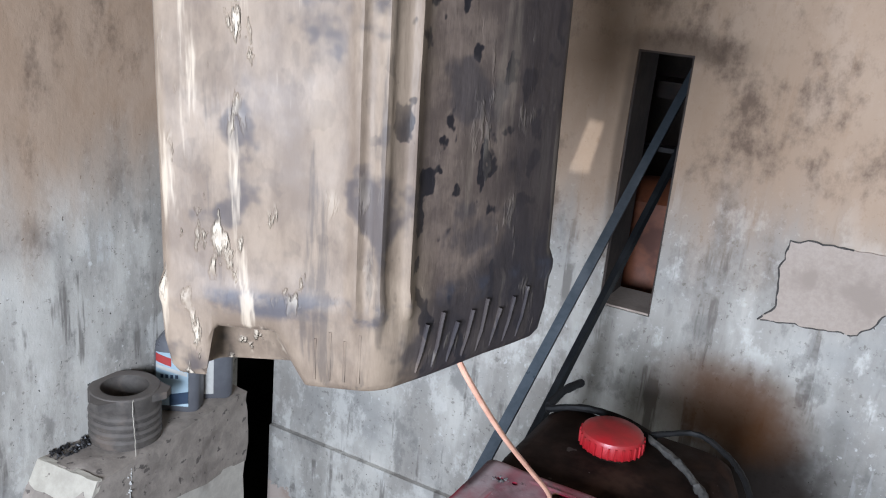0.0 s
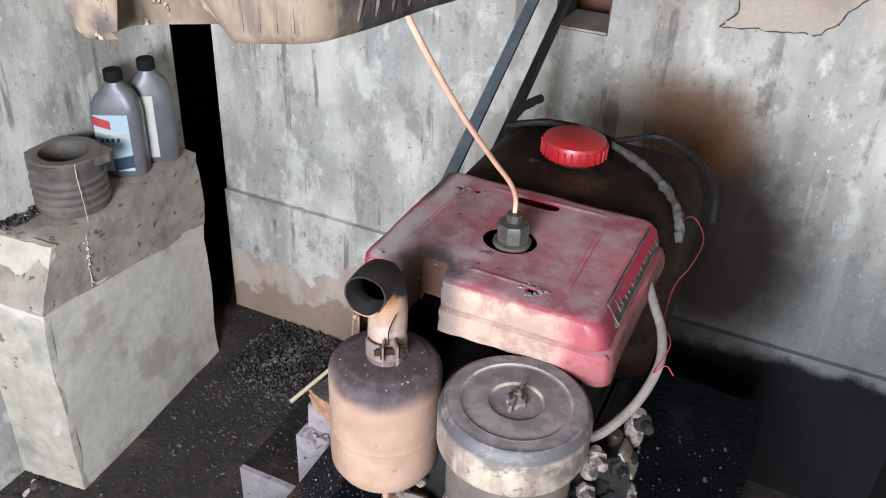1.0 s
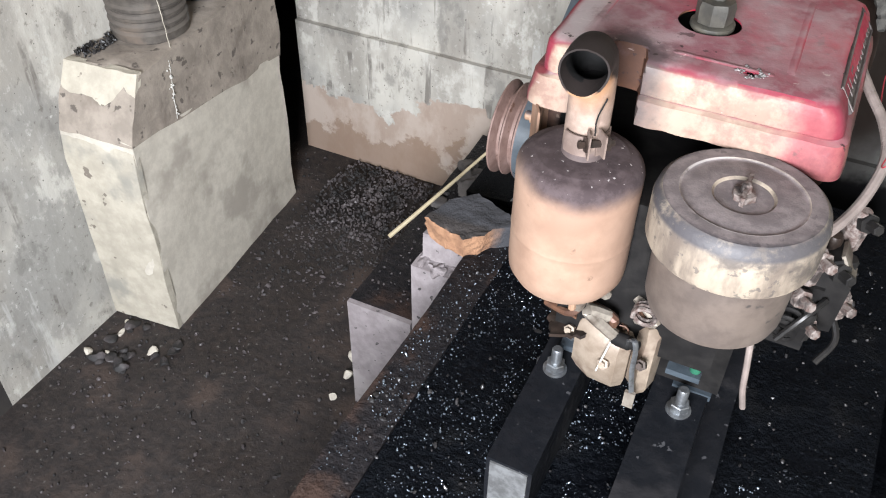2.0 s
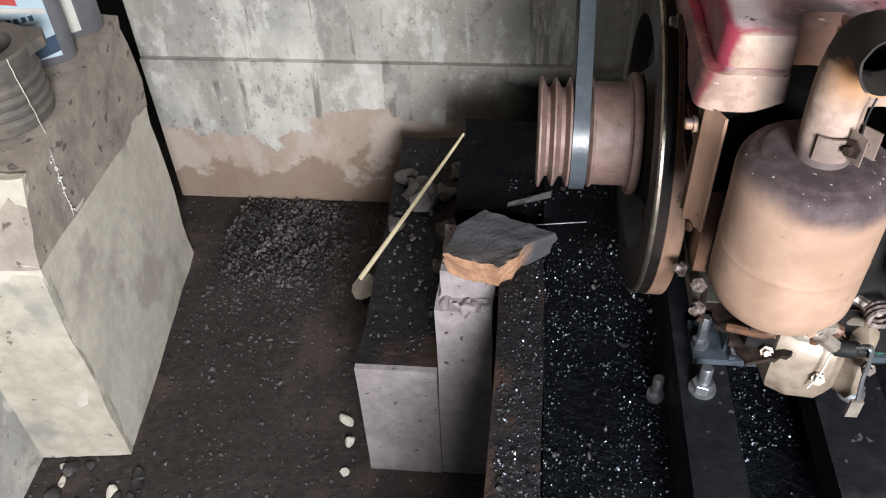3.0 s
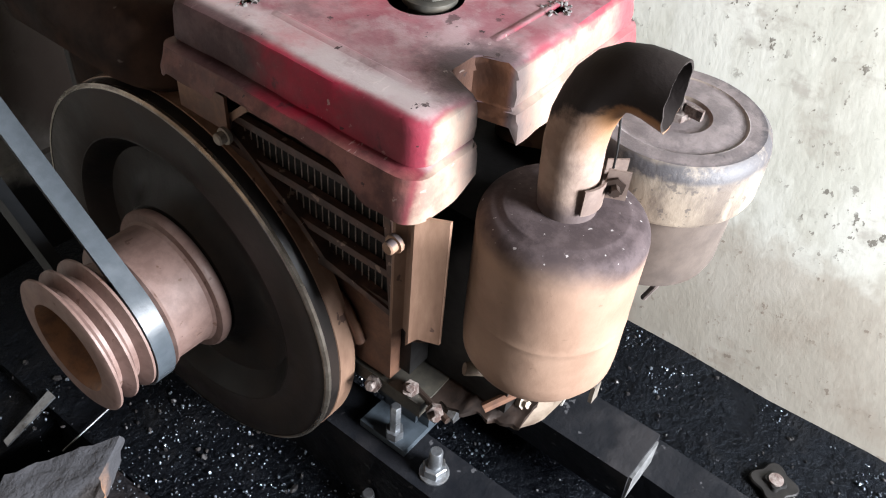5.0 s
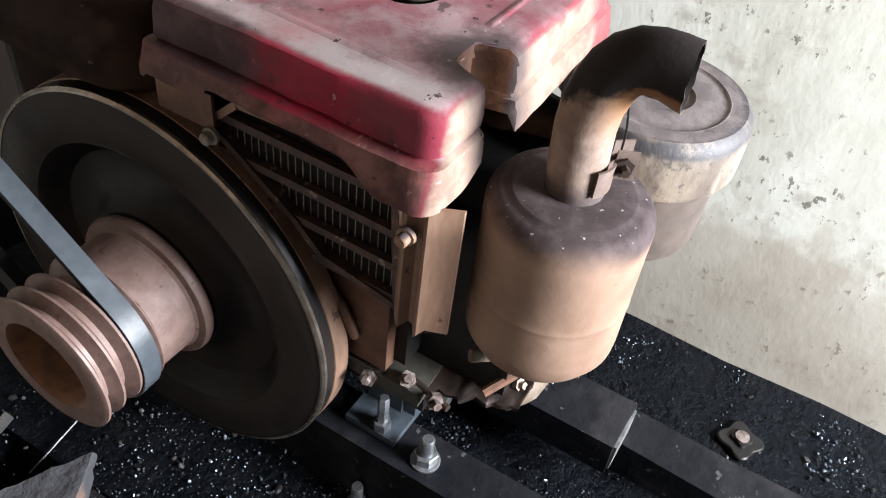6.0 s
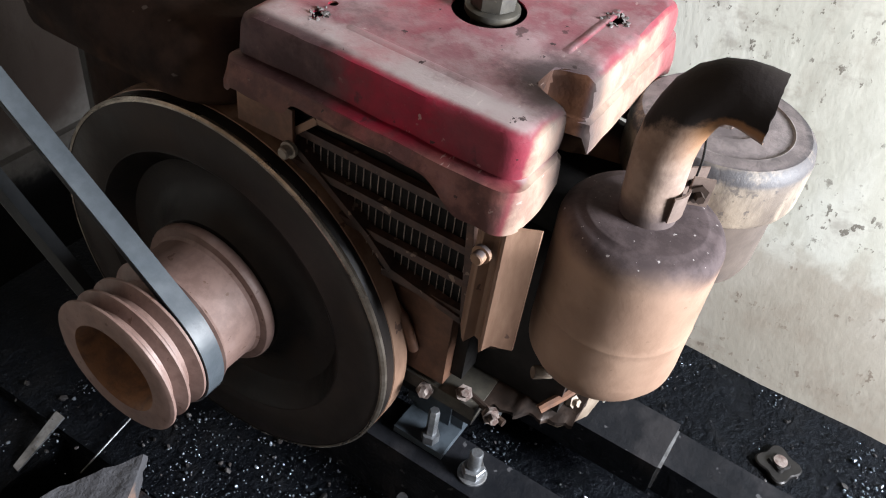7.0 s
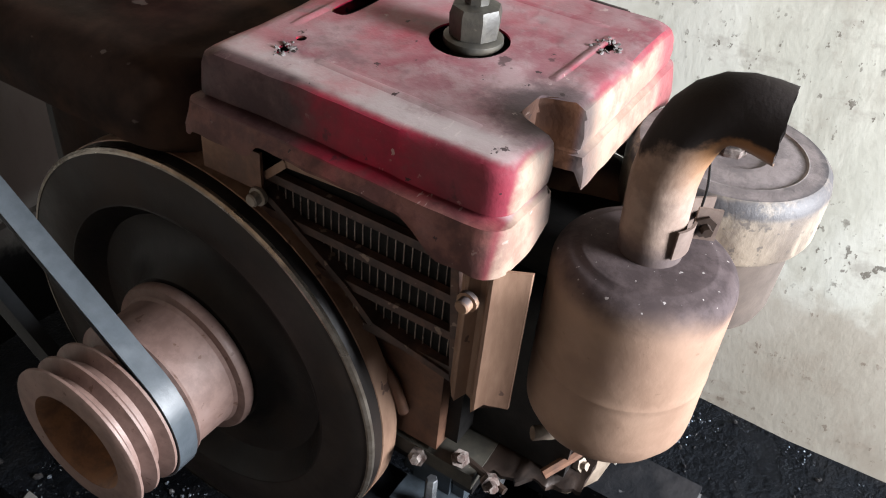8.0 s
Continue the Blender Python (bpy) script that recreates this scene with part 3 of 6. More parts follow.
M_GREEN = grimy("green_plastic", (0.03, 0.16, 0.09), (0.02, 0.11, 0.065), fine=40, coarse=9, rough=0.4, depth=0.0002)
M_ORANGE = grimy("rust_orange_drum", (0.28, 0.085, 0.03), (0.20, 0.06, 0.022), (0.12, 0.04, 0.02), fine=30, coarse=5, rough=0.6, depth=0.001)
# near-black for unseen roof and walls, so little light bounces back
M_ROOF = grimy("dark_low_bounce", (0.045, 0.037, 0.032), (0.028, 0.024, 0.022), fine=20, coarse=3, rough=0.8, depth=0.001)
M_BAGCORD = grimy("greasy_cord", (0.045, 0.042, 0.038), (0.085, 0.078, 0.068), fine=120, coarse=30, rough=0.8, depth=0.001)
M_PLATEBAR = grimy("worn_plate_lettering", (0.17, 0.14, 0.132), (0.11, 0.088, 0.083), (0.06, 0.048, 0.046), fine=60, coarse=14, rough=0.6, metal=0.3, depth=0.0003)
M_PLATE = grimy("worn_name_plate", (0.085, 0.066, 0.062), (0.05, 0.04, 0.038), (0.13, 0.10, 0.092), fine=60, coarse=14, rough=0.55, metal=0.4, depth=0.0004)


# ---- mesh helpers ----
def box(bm, x0, x1, y0, y1, z0, z1):
    v = [bm.verts.new((x, y, z)) for z in (z0, z1) for x, y in ((x0, y0), (x1, y0), (x1, y1), (x0, y1))]
    return [bm.faces.new([v[i] for i in f]) for f in ((3, 2, 1, 0), (4, 5, 6, 7), (0, 1, 5, 4), (1, 2, 6, 5), (2, 3, 7, 6), (3, 0, 4, 7))]


def loft(bm, rings, cap0=True, cap1=True, closed=True):
    rows = [[bm.verts.new(p) for p in r] for r in rings]
    n = len(rows[0])
    for a, b in zip(rows, rows[1:]):
        for i in range(n if closed else n - 1):
            j = (i + 1) % n
            bm.faces.new((a[i], a[j], b[j], b[i]))
    if cap0:
        bm.faces.new(rows[0][::-1])
    if cap1:
        bm.faces.new(rows[-1])
    return rows


def frame_of(d):
    d = Vector(d).normalized()
    side = d.orthogonal().normalized()
    return side, d.cross(side).normalized()


def lathe(bm, profile, at=(0, 0, 0), way=(0, 0, 1), seg=40, cap0=True, cap1=True):
    """A turned body: profile rows of (radius, distance along the axis)."""
    way = Vector(way).normalized()
    a, b = frame_of(way)
    at = Vector(at)
    rings = [[at + way * h + (a * math.cos(2 * math.pi * i / seg) + b * math.sin(2 * math.pi * i / seg)) * r for i in range(seg)] for r, h in profile]
    return loft(bm, rings, cap0, cap1)


def smooth_path(pts, n=8):
    """A Catmull-Rom line through the points."""
    pts = [Vector(p) for p in pts]
    ext = [pts[0] * 2 - pts[1], *pts, pts[-1] * 2 - pts[-2]]
    out = []
    for i in range(len(pts) - 1):
        p0, p1, p2, p3 = ext[i:i + 4]
        for j in range(n):
            u = j / n
            out.append(0.5 * (2 * p1 + (p2 - p0) * u + (2 * p0 - 5 * p1 + 4 * p2 - p3) * u * u + (3 * p1 - p0 - 3 * p2 + p3) * u ** 3))
    return out + [pts[-1]]


def tube(bm, pts, r, seg=10, r_end=None, cap=True, squash=1.0):
    pts = [Vector(p) for p in pts]
    side = None
    rings = []
    for i, p in enumerate(pts):
        d = (pts[min(i + 1, len(pts) - 1)] - pts[max(i - 1, 0)]).normalized()
        side = frame_of(d)[0] if side is None else (side - d * side.dot(d)).normalized()
        up = d.cross(side)
        rr = r if r_end is None else r + (r_end - r) * i / (len(pts) - 1)
        rings.append([p + (side * math.cos(2 * math.pi * k / seg) + up * math.sin(2 * math.pi * k / seg) * squash) * rr for k in range(seg)])
    loft(bm, rings, cap, cap)


def soften(bm, width, segments=2, angle=30):
    edges = [e for e in bm.edges if len(e.link_faces) == 2 and e.calc_face_angle(0) > radians(angle)]
    bmesh.ops.bevel(bm, geom=edges, offset=width, segments=segments, profile=0.6, affect="EDGES", clamp_overlap=True)


def roughen(bm, amp, scale, seed=0):
    for v in bm.verts:
        v.co += noise.noise_vector(v.co * scale + Vector((seed, seed * 2, 0))) * amp


def dice(bm, cuts):
    bmesh.ops.subdivide_edges(bm, edges=bm.edges[:], cuts=cuts, use_grid_fill=True)


def part(name, bm, material, parent=None, label="", sharp=35, at=None):
    """Links a bmesh, built in plan units in its thing's frame, as one mesh object."""
    bmesh.ops.recalc_face_normals(bm, faces=bm.faces[:])
    bmesh.ops.scale(bm, vec=(K, K, K), verts=bm.verts[:])
    me = bpy.data.meshes.new(name)
    bm.to_mesh(me)
    bm.free()
    me.materials.append(material)
    me.polygons.foreach_set("use_smooth", [True] * len(me.polygons))
    me.set_sharp_from_angle(angle=radians(sharp))
    ob = new(name, me)
    if parent:
        ob.parent = parent
    if at:
        ob.location = P(*at)
    return tagged(ob, label)


def thing(name, at=(0, 0, 0), yaw=0, label="", category="", group="", kind=""):
    ob = new(name)
    ob.empty_display_size = 0.05
    ob.matrix_world = Matrix.Translation(P(*at)) @ pose(0, 0, 0, 0, 0, yaw)
    return tagged(ob, label, category, group, kind)


def B():
    return bmesh.new()


# ---- the room ----
XL, XR, YB, YF, ZC = -1.048, 0.522, 0.72, -1.40, 2.00
TH = 0.12
SLOT = (-0.246, -0.147, 0.880, 1.357)


def setting(name, boxes, material, label, soft=0.0, cuts=0, amp=0.0):
    bm = B()
    for b in boxes:
        box(bm, *b)
    if cuts:
        dice(bm, cuts)
        roughen(bm, amp, 6)
    if soft:
        soften(bm, soft)
    return tagged(part(name, bm, material), label, "", "", "structure")


bm = B()
box(bm, XL - 3.0, XR + 3.0, YF - 8.0, 2.6, -0.20, 0.0)
tagged(part("floor", bm, M_FLOOR), "trodden dark dirt floor with oily patches", "floor", kind="structure")

s0, s1, s2, s3 = SLOT
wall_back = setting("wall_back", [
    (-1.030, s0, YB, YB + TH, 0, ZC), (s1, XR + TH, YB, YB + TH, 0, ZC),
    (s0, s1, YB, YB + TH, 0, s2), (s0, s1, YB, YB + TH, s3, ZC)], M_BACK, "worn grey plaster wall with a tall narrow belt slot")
bm = B()
box(bm, -1.026, XR - 0.002, YB - 0.013, YB + 0.020, 0.0, 0.345)
soften(bm, 0.0160, 5)
dice(bm, 2)
roughen(bm, 0.003, 9)
part("wall_foot", bm, M_BACK, wall_back, "thicker plastered foot with a rounded ledge")
# lining of the belt slot, dark except for its beige bottom
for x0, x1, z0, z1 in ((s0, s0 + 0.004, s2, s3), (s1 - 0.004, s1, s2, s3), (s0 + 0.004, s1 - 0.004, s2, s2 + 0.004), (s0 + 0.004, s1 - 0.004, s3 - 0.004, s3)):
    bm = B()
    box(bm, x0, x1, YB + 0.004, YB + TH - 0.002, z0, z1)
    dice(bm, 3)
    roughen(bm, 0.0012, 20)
    part("slot_lining", bm, M_PATCH if z1 - z0 < 0.01 and z0 < 1.0 else M_ROOMB, wall_back, "reveal of the belt slot")
setting("wall_left", [(XL - TH, XL, -0.24, 0.610, 0, ZC)], M_WALL, "pale worn plaster side wall")
# recess added to keep the gap beside the concrete block black
setting("dark_corner_recess", [(-1.60, -1.55, 0.525, 1.40, 0, ZC), (-1.55, XL - TH, 0.525, 0.610, 0, ZC), (-1.55, -1.030, 1.35, 1.40, 0, ZC), (-1.030, -1.005, YB + TH, 1.40, 0, ZC), (-1.60, -1.030, YB + TH + 0.001, 1.40, ZC, ZC + 0.05), (-1.60, XL - TH - 0.001, 0.525, YB + TH, ZC, ZC + 0.05)], M_ROOF, "dark recess added behind the open wall corner")
# hidden front stretch of the wall, kept dark against bounced fill
setting("wall_left_front", [(XL - TH, XL, YF, -0.24, 0, ZC)], M_ROOF, "unseen side wall near the doorway, dark to cut bounce")
setting("wall_right", [(XR, XR + TH, -0.85, YB, 0, ZC)], M_WALLR, "pale blotchy plaster side wall with a brown dirty foot")
setting("wall_right_front", [(XR, XR + TH, YF, -0.85, 0, ZC)], M_ROOF, "unseen side wall beside the doorway, dark to cut bounce")
setting("wall_front", [(XL - TH, -0.46, YF - TH, YF, 0, ZC), (0.50, XR + TH, YF - TH, YF, 0, ZC), (-0.46, 0.50, YF - TH, YF, 1.85, ZC)], M_ROOF, "unseen front wall with an open doorway, dark to cut bounce")
# unseen roof added; its gap is traced back from the wall's sun patch
bm = B()
gap = []
for x, z in ((-0.317, 1.222), (-0.287, 1.220), (-0.304, 1.120), (-0.343, 1.118)):
    q = Vector((x, YB, z)) - SUNWAY * ((ZC - z) / -SUNWAY.z)
    gap.append(q)
outer_c = [(XL - TH, YF - 1.3), (XR + TH, YF - 1.3), (XR + TH, YB + TH), (XL - TH, YB + TH)]
vo = [bm.verts.new((x, y, ZC)) for x, y in outer_c]
vi = [bm.verts.new((q.x, q.y, ZC)) for q in gap]
es = [bm.edges.new((vs[i], vs[(i + 1) % 4])) for vs in (vo, vi) for i in range(4)]
bmesh.ops.triangle_fill(bm, use_beauty=True, use_dissolve=False, edges=es)
up = bmesh.ops.extrude_face_region(bm, geom=bm.faces[:])
bmesh.ops.translate(bm, verts=[v for v in up["geom"] if isinstance(v, bmesh.types.BMVert)], vec=(0, 0, 0.004))
tagged(part("ceiling", bm, M_ROOF), "unseen dark roof with a gap cut to shape the sun patch", "ceiling", kind="structure")
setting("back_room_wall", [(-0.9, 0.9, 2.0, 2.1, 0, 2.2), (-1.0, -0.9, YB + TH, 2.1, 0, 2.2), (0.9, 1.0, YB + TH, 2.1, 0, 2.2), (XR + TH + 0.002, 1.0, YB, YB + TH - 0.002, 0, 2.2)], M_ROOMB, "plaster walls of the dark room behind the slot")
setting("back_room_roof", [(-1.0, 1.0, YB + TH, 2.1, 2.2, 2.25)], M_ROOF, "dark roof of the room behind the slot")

# ---- foundation of the machine ----
foundation = thing("foundation", EAT, 0, "oil-blackened concrete machine foundation in stepped blocks", "foundation", kind="structure")


def block(name, b, material, parent, soft=0.012, cuts=5, amp=0.006, label="", seed=0):
    bm = B()
    box(bm, *b)
    soften(bm, soft, 2)
    dice(bm, cuts) if cuts else None
    roughen(bm, amp, 14, seed)
    return part(name, bm, material, parent, label, sharp=50)


Z0 = -EAT[2]
block("main_slab", (-0.238, 0.272, -0.80, 0.40, Z0, 0.4222), M_OIL, foundation, 0.03, 10, 0.006)
block("side_slab", (-0.294, -0.239, -0.80, 0.135, Z0, 0.4215), M_OILDIRT, foundation, 0.012, 8, 0.005)
block("rear_slab", (-0.362, -0.239, 0.200, 0.414, Z0, 0.405), M_OIL, foundation, 0.008, 5, 0.004)
block("low_step", (-0.493, -0.378, 0.0425, 0.575, Z0, 0.248), M_OILDIRT, foundation, 0.008, 6, 0.004)
block("brick_stub", (-0.377, -0.302, 0.034, 0.17, Z0, 0.372), M_STUB, foundation, 0.008, 5, 0.004, "bare violet-grey concrete stub")
block("mortar_bed", (-0.370, -0.300, 0.060, 0.15, 0.366, 0.419), M_STUB, foundation, 0.012, 5, 0.006, "crumbled mortar under the brick")
block("step_face", (-0.495, -0.379, 0.032, 0.0415, Z0, 0.246), M_STUB, foundation, 0.003, 4, 0.001, "bare violet-grey concrete face")
block("low_plank", (0.060, 0.108, -0.62, 0.0, 0.40, 0.466), M_RAIL, foundation, 0.006, 5, 0.003, "oil-soaked lower beam")
bm = B()
ring = [(0.512, 0.66), (0.512, -0.92)] + [(0.262 + 0.020 * noise.noise(Vector((i * 0.37, 2, 5))), -0.92 + i * 0.04) for i in range(40)]
loft(bm, [[(x, y, 0.0005) for x, y in ring], [(x, y, 0.004) for x, y in ring]], False, True)
tagged(part("oil_spill", bm, M_OIL), "black oil-soaked earth beside the foundation", "ground", kind="structure")

# ---- concrete block with its load ----
pedestal = thing("concrete_block", (-0.9968, 0.279, 0), 5.3, "rough concrete block with worn pale plaster on its front", "concrete block")


def course_line(v):
    return 0.398 - 0.15 * v


bm = B()
box(bm, -0.073, 0.077, -0.238, 0.243, 0.37, 0.541)
soften(bm, 0.012, 2)
dice(bm, 6)
for v in bm.verts:
    k = (v.co.z - 0.37) / 0.171
    v.co.z += (course_line(v.co.y) - 0.37) * (1 - k)
    if v.co.y < -0.12:
        # weathered back towards the top
        v.co.y += 0.055 * max(0.0, k) ** 1.3 * (-0.12 - v.co.y) / 0.118
roughen(bm, 0.007, 16)
roughen(bm, 0.004, 45, 2)
part("upper_course", bm, M_CONC, pedestal, "pitted rough concrete upper course", 50)
bm = B()
box(bm, -0.073, 0.0745, -0.240, 0.241, 0.0, 0.38)
soften(bm, 0.010, 2)
dice(bm, 8)
for v in bm.verts:
    v.co.z += (course_line(v.co.y) + 0.004 - 0.38) * max(0.0, v.co.z / 0.38)
roughen(bm, 0.005, 12, 3)
roughen(bm, 0.002, 50, 4)
part("lower_course", bm, M_CONC2, pedestal, "smoother grey lower course", 50)
bm = B()
box(bm, -0.0735, 0.0740, -0.244, -0.230, 0.004, 0.541)
soften(bm, 0.0062, 3)
dice(bm, 12)
for v in bm.verts:
    k = max(0.0, (v.co.z - 0.40) / 0.143)
    v.co.y += 0.058 * k ** 1.3
roughen(bm, 0.0025, 11, 5)
roughen(bm, 0.0022, 50, 9)
part("front_plaster", bm, M_PLASTER_WORN, pedestal, "worn cream plaster on the front", 50)

liner = thing("cylinder_liner", (-0.992, 0.238, 0.541), 12, "weathered iron cylinder liner with a broken flange standing on the block", "engine part")
bm = B()
ribs = [(0.044, 0.108), (0.044, 0.012), (0.052, 0.004), (0.060, 0.0), (0.0655, 0.004)]
for i in range(4):
    z = 0.012 + i * 0.016
    ribs += [(0.0665, z), (0.0675, z + 0.006), (0.0635, z + 0.010), (0.0635, z + 0.013)]
ribs += [(0.064, 0.080), (0.066, 0.084), (0.066, 0.106), (0.063, 0.109), (0.046, 0.109), (0.044, 0.108)]
lathe(bm, ribs, seg=56, cap0=False, cap1=False)
bmesh.ops.remove_doubles(bm, verts=bm.verts[:], dist=0.0001)
part("barrel", bm, M_LINER, liner)
for k, ang in enumerate((20, 155, 268)):
    bm = B()
    c, s = math.cos(radians(ang)), math.sin(radians(ang))
    ring = [(0.058, -0.030), (0.082, -0.012), (0.084, 0.010), (0.058, 0.030)]
    loft(bm, [[(x * c - y * s, x * s + y * c, z) for x, y in ring] for z in (0.092, 0.107)])
    soften(bm, 0.003, 2)
    part("flange_ear", bm, M_LINER, liner)
bm = B()
tube(bm, smooth_path([(0.050, -0.042, 0.109), (0.055, -0.050, 0.085), (0.060, -0.052, 0.04), (0.064, -0.055, 0.002)], 6), 0.0008, 6)
roughen(bm, 0.0012, 90)
part("drip", bm, M_PLASTER_WORN, liner, "pale dried drip down its side")
bm = B()
tube(bm, smooth_path([(-0.930, 0.186, 0.541), (-0.9130, 0.183, 0.532), (-0.9110, 0.177, 0.48), (-0.9080, 0.169, 0.420)], 10), 0.0007, 6)
rng = random.Random(8)
for k in range(26):
    z = 0.530 - 0.108 * rng.random() ** 0.8
    bmesh.ops.create_icosphere(bm, subdivisions=1, radius=rng.uniform(0.0009, 0.0026), matrix=Matrix.Translation((-0.9105 + rng.gauss(0, 0.0006) + (0.53 - z) * 0.02, 0.178 + rng.gauss(0, 0.0022) - (0.53 - z) * 0.08, z)))
roughen(bm, 0.0012, 90)
tagged(part("dried_drip", bm, M_LABEL_WHITE), "pale dried drip running down the concrete block", "stain")


def bottle(at, yaw, front):
    b = thing("oil_bottle", at, yaw, "grey plastic oil bottle, " + ("pale blue" if front else "white") + " label, on the concrete block", "bottle", "oil bottles")
    bm = B()
    w, d = 0.047, 0.028
    rows = [(0.0, 0.90), (0.006, 1.0), (0.125, 1.0), (0.150, 0.94), (0.170, 0.72), (0.184, 0.42), (0.190, 0.34), (0.196, 0.34)]
    rings = []
    for z, k in rows:
        ring = []
        for i in range(32):
            a = 2 * math.pi * i / 32
            ex = 0.45 if z < 0.16 else 0.8
            cx, cy = math.cos(a), math.sin(a)
            sx = math.copysign(abs(cx) ** ex, cx) * w * k
            dd = d if k > 0.5 else w * 0.95
            ring.append((sx + (0.004 if z > 0.16 else 0), math.copysign(abs(cy) ** ex, cy) * dd * k, z))
        rings.append(ring)
    loft(bm, rings)
    part("bottle_body", bm, M_BOTTLE, b, sharp=50)
    bm = B()
    prof = [(0.0165, 0.192), (0.0175, 0.194), (0.0175, 0.212), (0.016, 0.214)]
    lathe(bm, prof, (0.004, 0, 0), seg=28)
    part("screw_cap", bm, M_BLACK, b, "black ribbed screw cap")

    def panel(name, x0, x1, z0, z1, material, off=0.0006, skew=0.0):
        bm = B()
        n = 8
        lo = [(x0 + (x1 - x0) * i / n, z0 + skew * i / n) for i in range(n + 1)]
        hi = [(x0 + (x1 - x0) * i / n, z1 + skew * i / n) for i in range(n + 1)]

        def y_of(x):
            return -d * (1 - min(1, abs(x / w)) ** (2 / 0.45)) ** (0.45 / 2) - off

        loft(bm, [[(x, y_of(x), z) for x, z in lo] + [(x, y_of(x) + off * 0.9, z) for x, z in lo[::-1]],
                  [(x, y_of(x), z) for x, z in hi] + [(x, y_of(x) + off * 0.9, z) for x, z in hi[::-1]]])
        return part(name, bm, material, b)

    if front:
        panel("label", -0.040, 0.026, 0.014, 0.132, M_LABEL_BLUE, 0.0010)
        panel("label_band", -0.040, -0.008, 0.112, 0.130, M_LABEL_RED, 0.0018, -0.010)
        panel("label_stripe", -0.040, 0.024, 0.098, 0.106, M_LABEL_WHITE, 0.0018, -0.016)
        for i in range(4):
            panel("print_bar", -0.030 + i * 0.010, -0.024 + i * 0.010, 0.076, 0.084, M_INK, 0.0018)
        panel("label_foot", -0.012, 0.026, 0.014, 0.040, M_INK, 0.0018, 0.008)
    else:
        panel("label", -0.020, 0.008, 0.014, 0.146, M_LABEL_WHITE, 0.0012)
    return b


bottle((-1.000, 0.384, 0.543), 30, True)
bottle((-0.990, 0.462, 0.543), 42, False)

# ---- jerrycan and fuel line ----
JX, JY, JZ = -0.1150, -0.3035, 1.1900
JS = 0.84  # a ten-litre can
jerry = thing("jerrycan", (JX, JY, JZ), 28.8, "dirty brown plastic jerrycan hanging by a wire, corner foremost", "jerrycan")
jerry.matrix_world = Matrix.Translation(P(JX, JY, JZ)) @ Matrix.Rotation(radians(-2.0), 4, (-0.47, 0.88, 0)) @ pose(0, 0, 0, 0, 0, 48.5) @ Matrix.Scale(JS, 4)
JCORNERS = [((-0.155, -0.042), 0.012), ((-0.002, -0.116), 0.034), ((0.178, -0.030), 0.014), ((0.135, 0.105), 0.030), ((-0.120, 0.105), 0.030)]


def jerry_arch(x):
    """The channel under the can: flat roof, steep sides, one of them slanted."""
    d = x + 0.087
    return max(0.0, min(1.0, (0.036 - d) / 0.022 if d > 0 else (0.034 + d) / 0.007))


def jerry_ring(z, inset, arch=0.0):
    """The can's five-cornered outline with rounded corners, at the height z."""
    k = 1 - inset / 0.105
    pts = []
    m = len(JCORNERS)
    arcs = []
    for i in range(m):
        q, r = Vector(JCORNERS[i][0]) * k, JCORNERS[i][1] * k
        a = (Vector(JCORNERS[i - 1][0]) * k - q).normalized()
        e = (Vector(JCORNERS[(i + 1) % m][0]) * k - q).normalized()
        half = a.angle(e) / 2
        cut = min(r / math.tan(half), 0.045)
        p0, p2 = q + a * cut, q + e * cut
        arcs.append([(1 - u) ** 2 * p0 + 2 * u * (1 - u) * q + u * u * p2 for u in [s / 12 for s in range(13)]])
    for i in range(m):
        pts += arcs[i][:-1]
        p, q = arcs[i][-1], arcs[(i + 1) % m][0]
        pts += [p.lerp(q, s / 60) for s in range(60)]
    return [Vector((p.x, p.y, z + arch * jerry_arch(p.x))) for p in pts]


bm = B()
rows = []
for z, inset, arch in ((0.0, 0.012, 0.043), (0.002, 0.008, 0.0425), (0.008, 0.005, 0.038), (0.030, 0.0025, 0.020), (0.056, 0.0015, 0.002), (0.064, 0.0002, 0), (0.071, 0.0002, 0), (0.077, 0.0015, 0), (0.083, 0.003, 0), (0.10, 0.003, 0), (0.16, 0.003, 0), (0.22, 0.003, 0), (0.28, 0.003, 0), (0.34, 0.003, 0), (0.375, 0.008, 0), (0.392, 0.022, 0), (0.400, 0.045, 0)):
    rows.append(jerry_ring(z, inset, arch))
for i, r in enumerate(rows[3:14]):
    for p in r:
        # upright ribs over the foremost corner
        if p.y < -0.05:
            s = p.x + 0.002
            k = math.exp(-((s + 0.019) / 0.0040) ** 2) * 0.8 + math.exp(-((s + 0.002) / 0.0050) ** 2) + math.exp(-((s - 0.022) / 0.0050) ** 2)
            p.y -= 0.0062 * k * min(1.0, max(0.0, (i - 0.5) / 2))
loft(bm, rows, False, True)
roughen(bm, 0.0014, 20)
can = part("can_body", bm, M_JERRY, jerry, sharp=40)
# underside with its channel
bm = B()
low = rows[0]
m = len(low)


def jerry_span(x):
    ys = []
    for i in range(m):
        p, q = low[i], low[(i + 1) % m]
        if (p.x - x) * (q.x - x) <= 0 and abs(p.x - q.x) > 1e-7:
            ys.append(p.y + (q.y - p.y) * (x - p.x) / (q.x - p.x))
    return min(ys), max(ys)


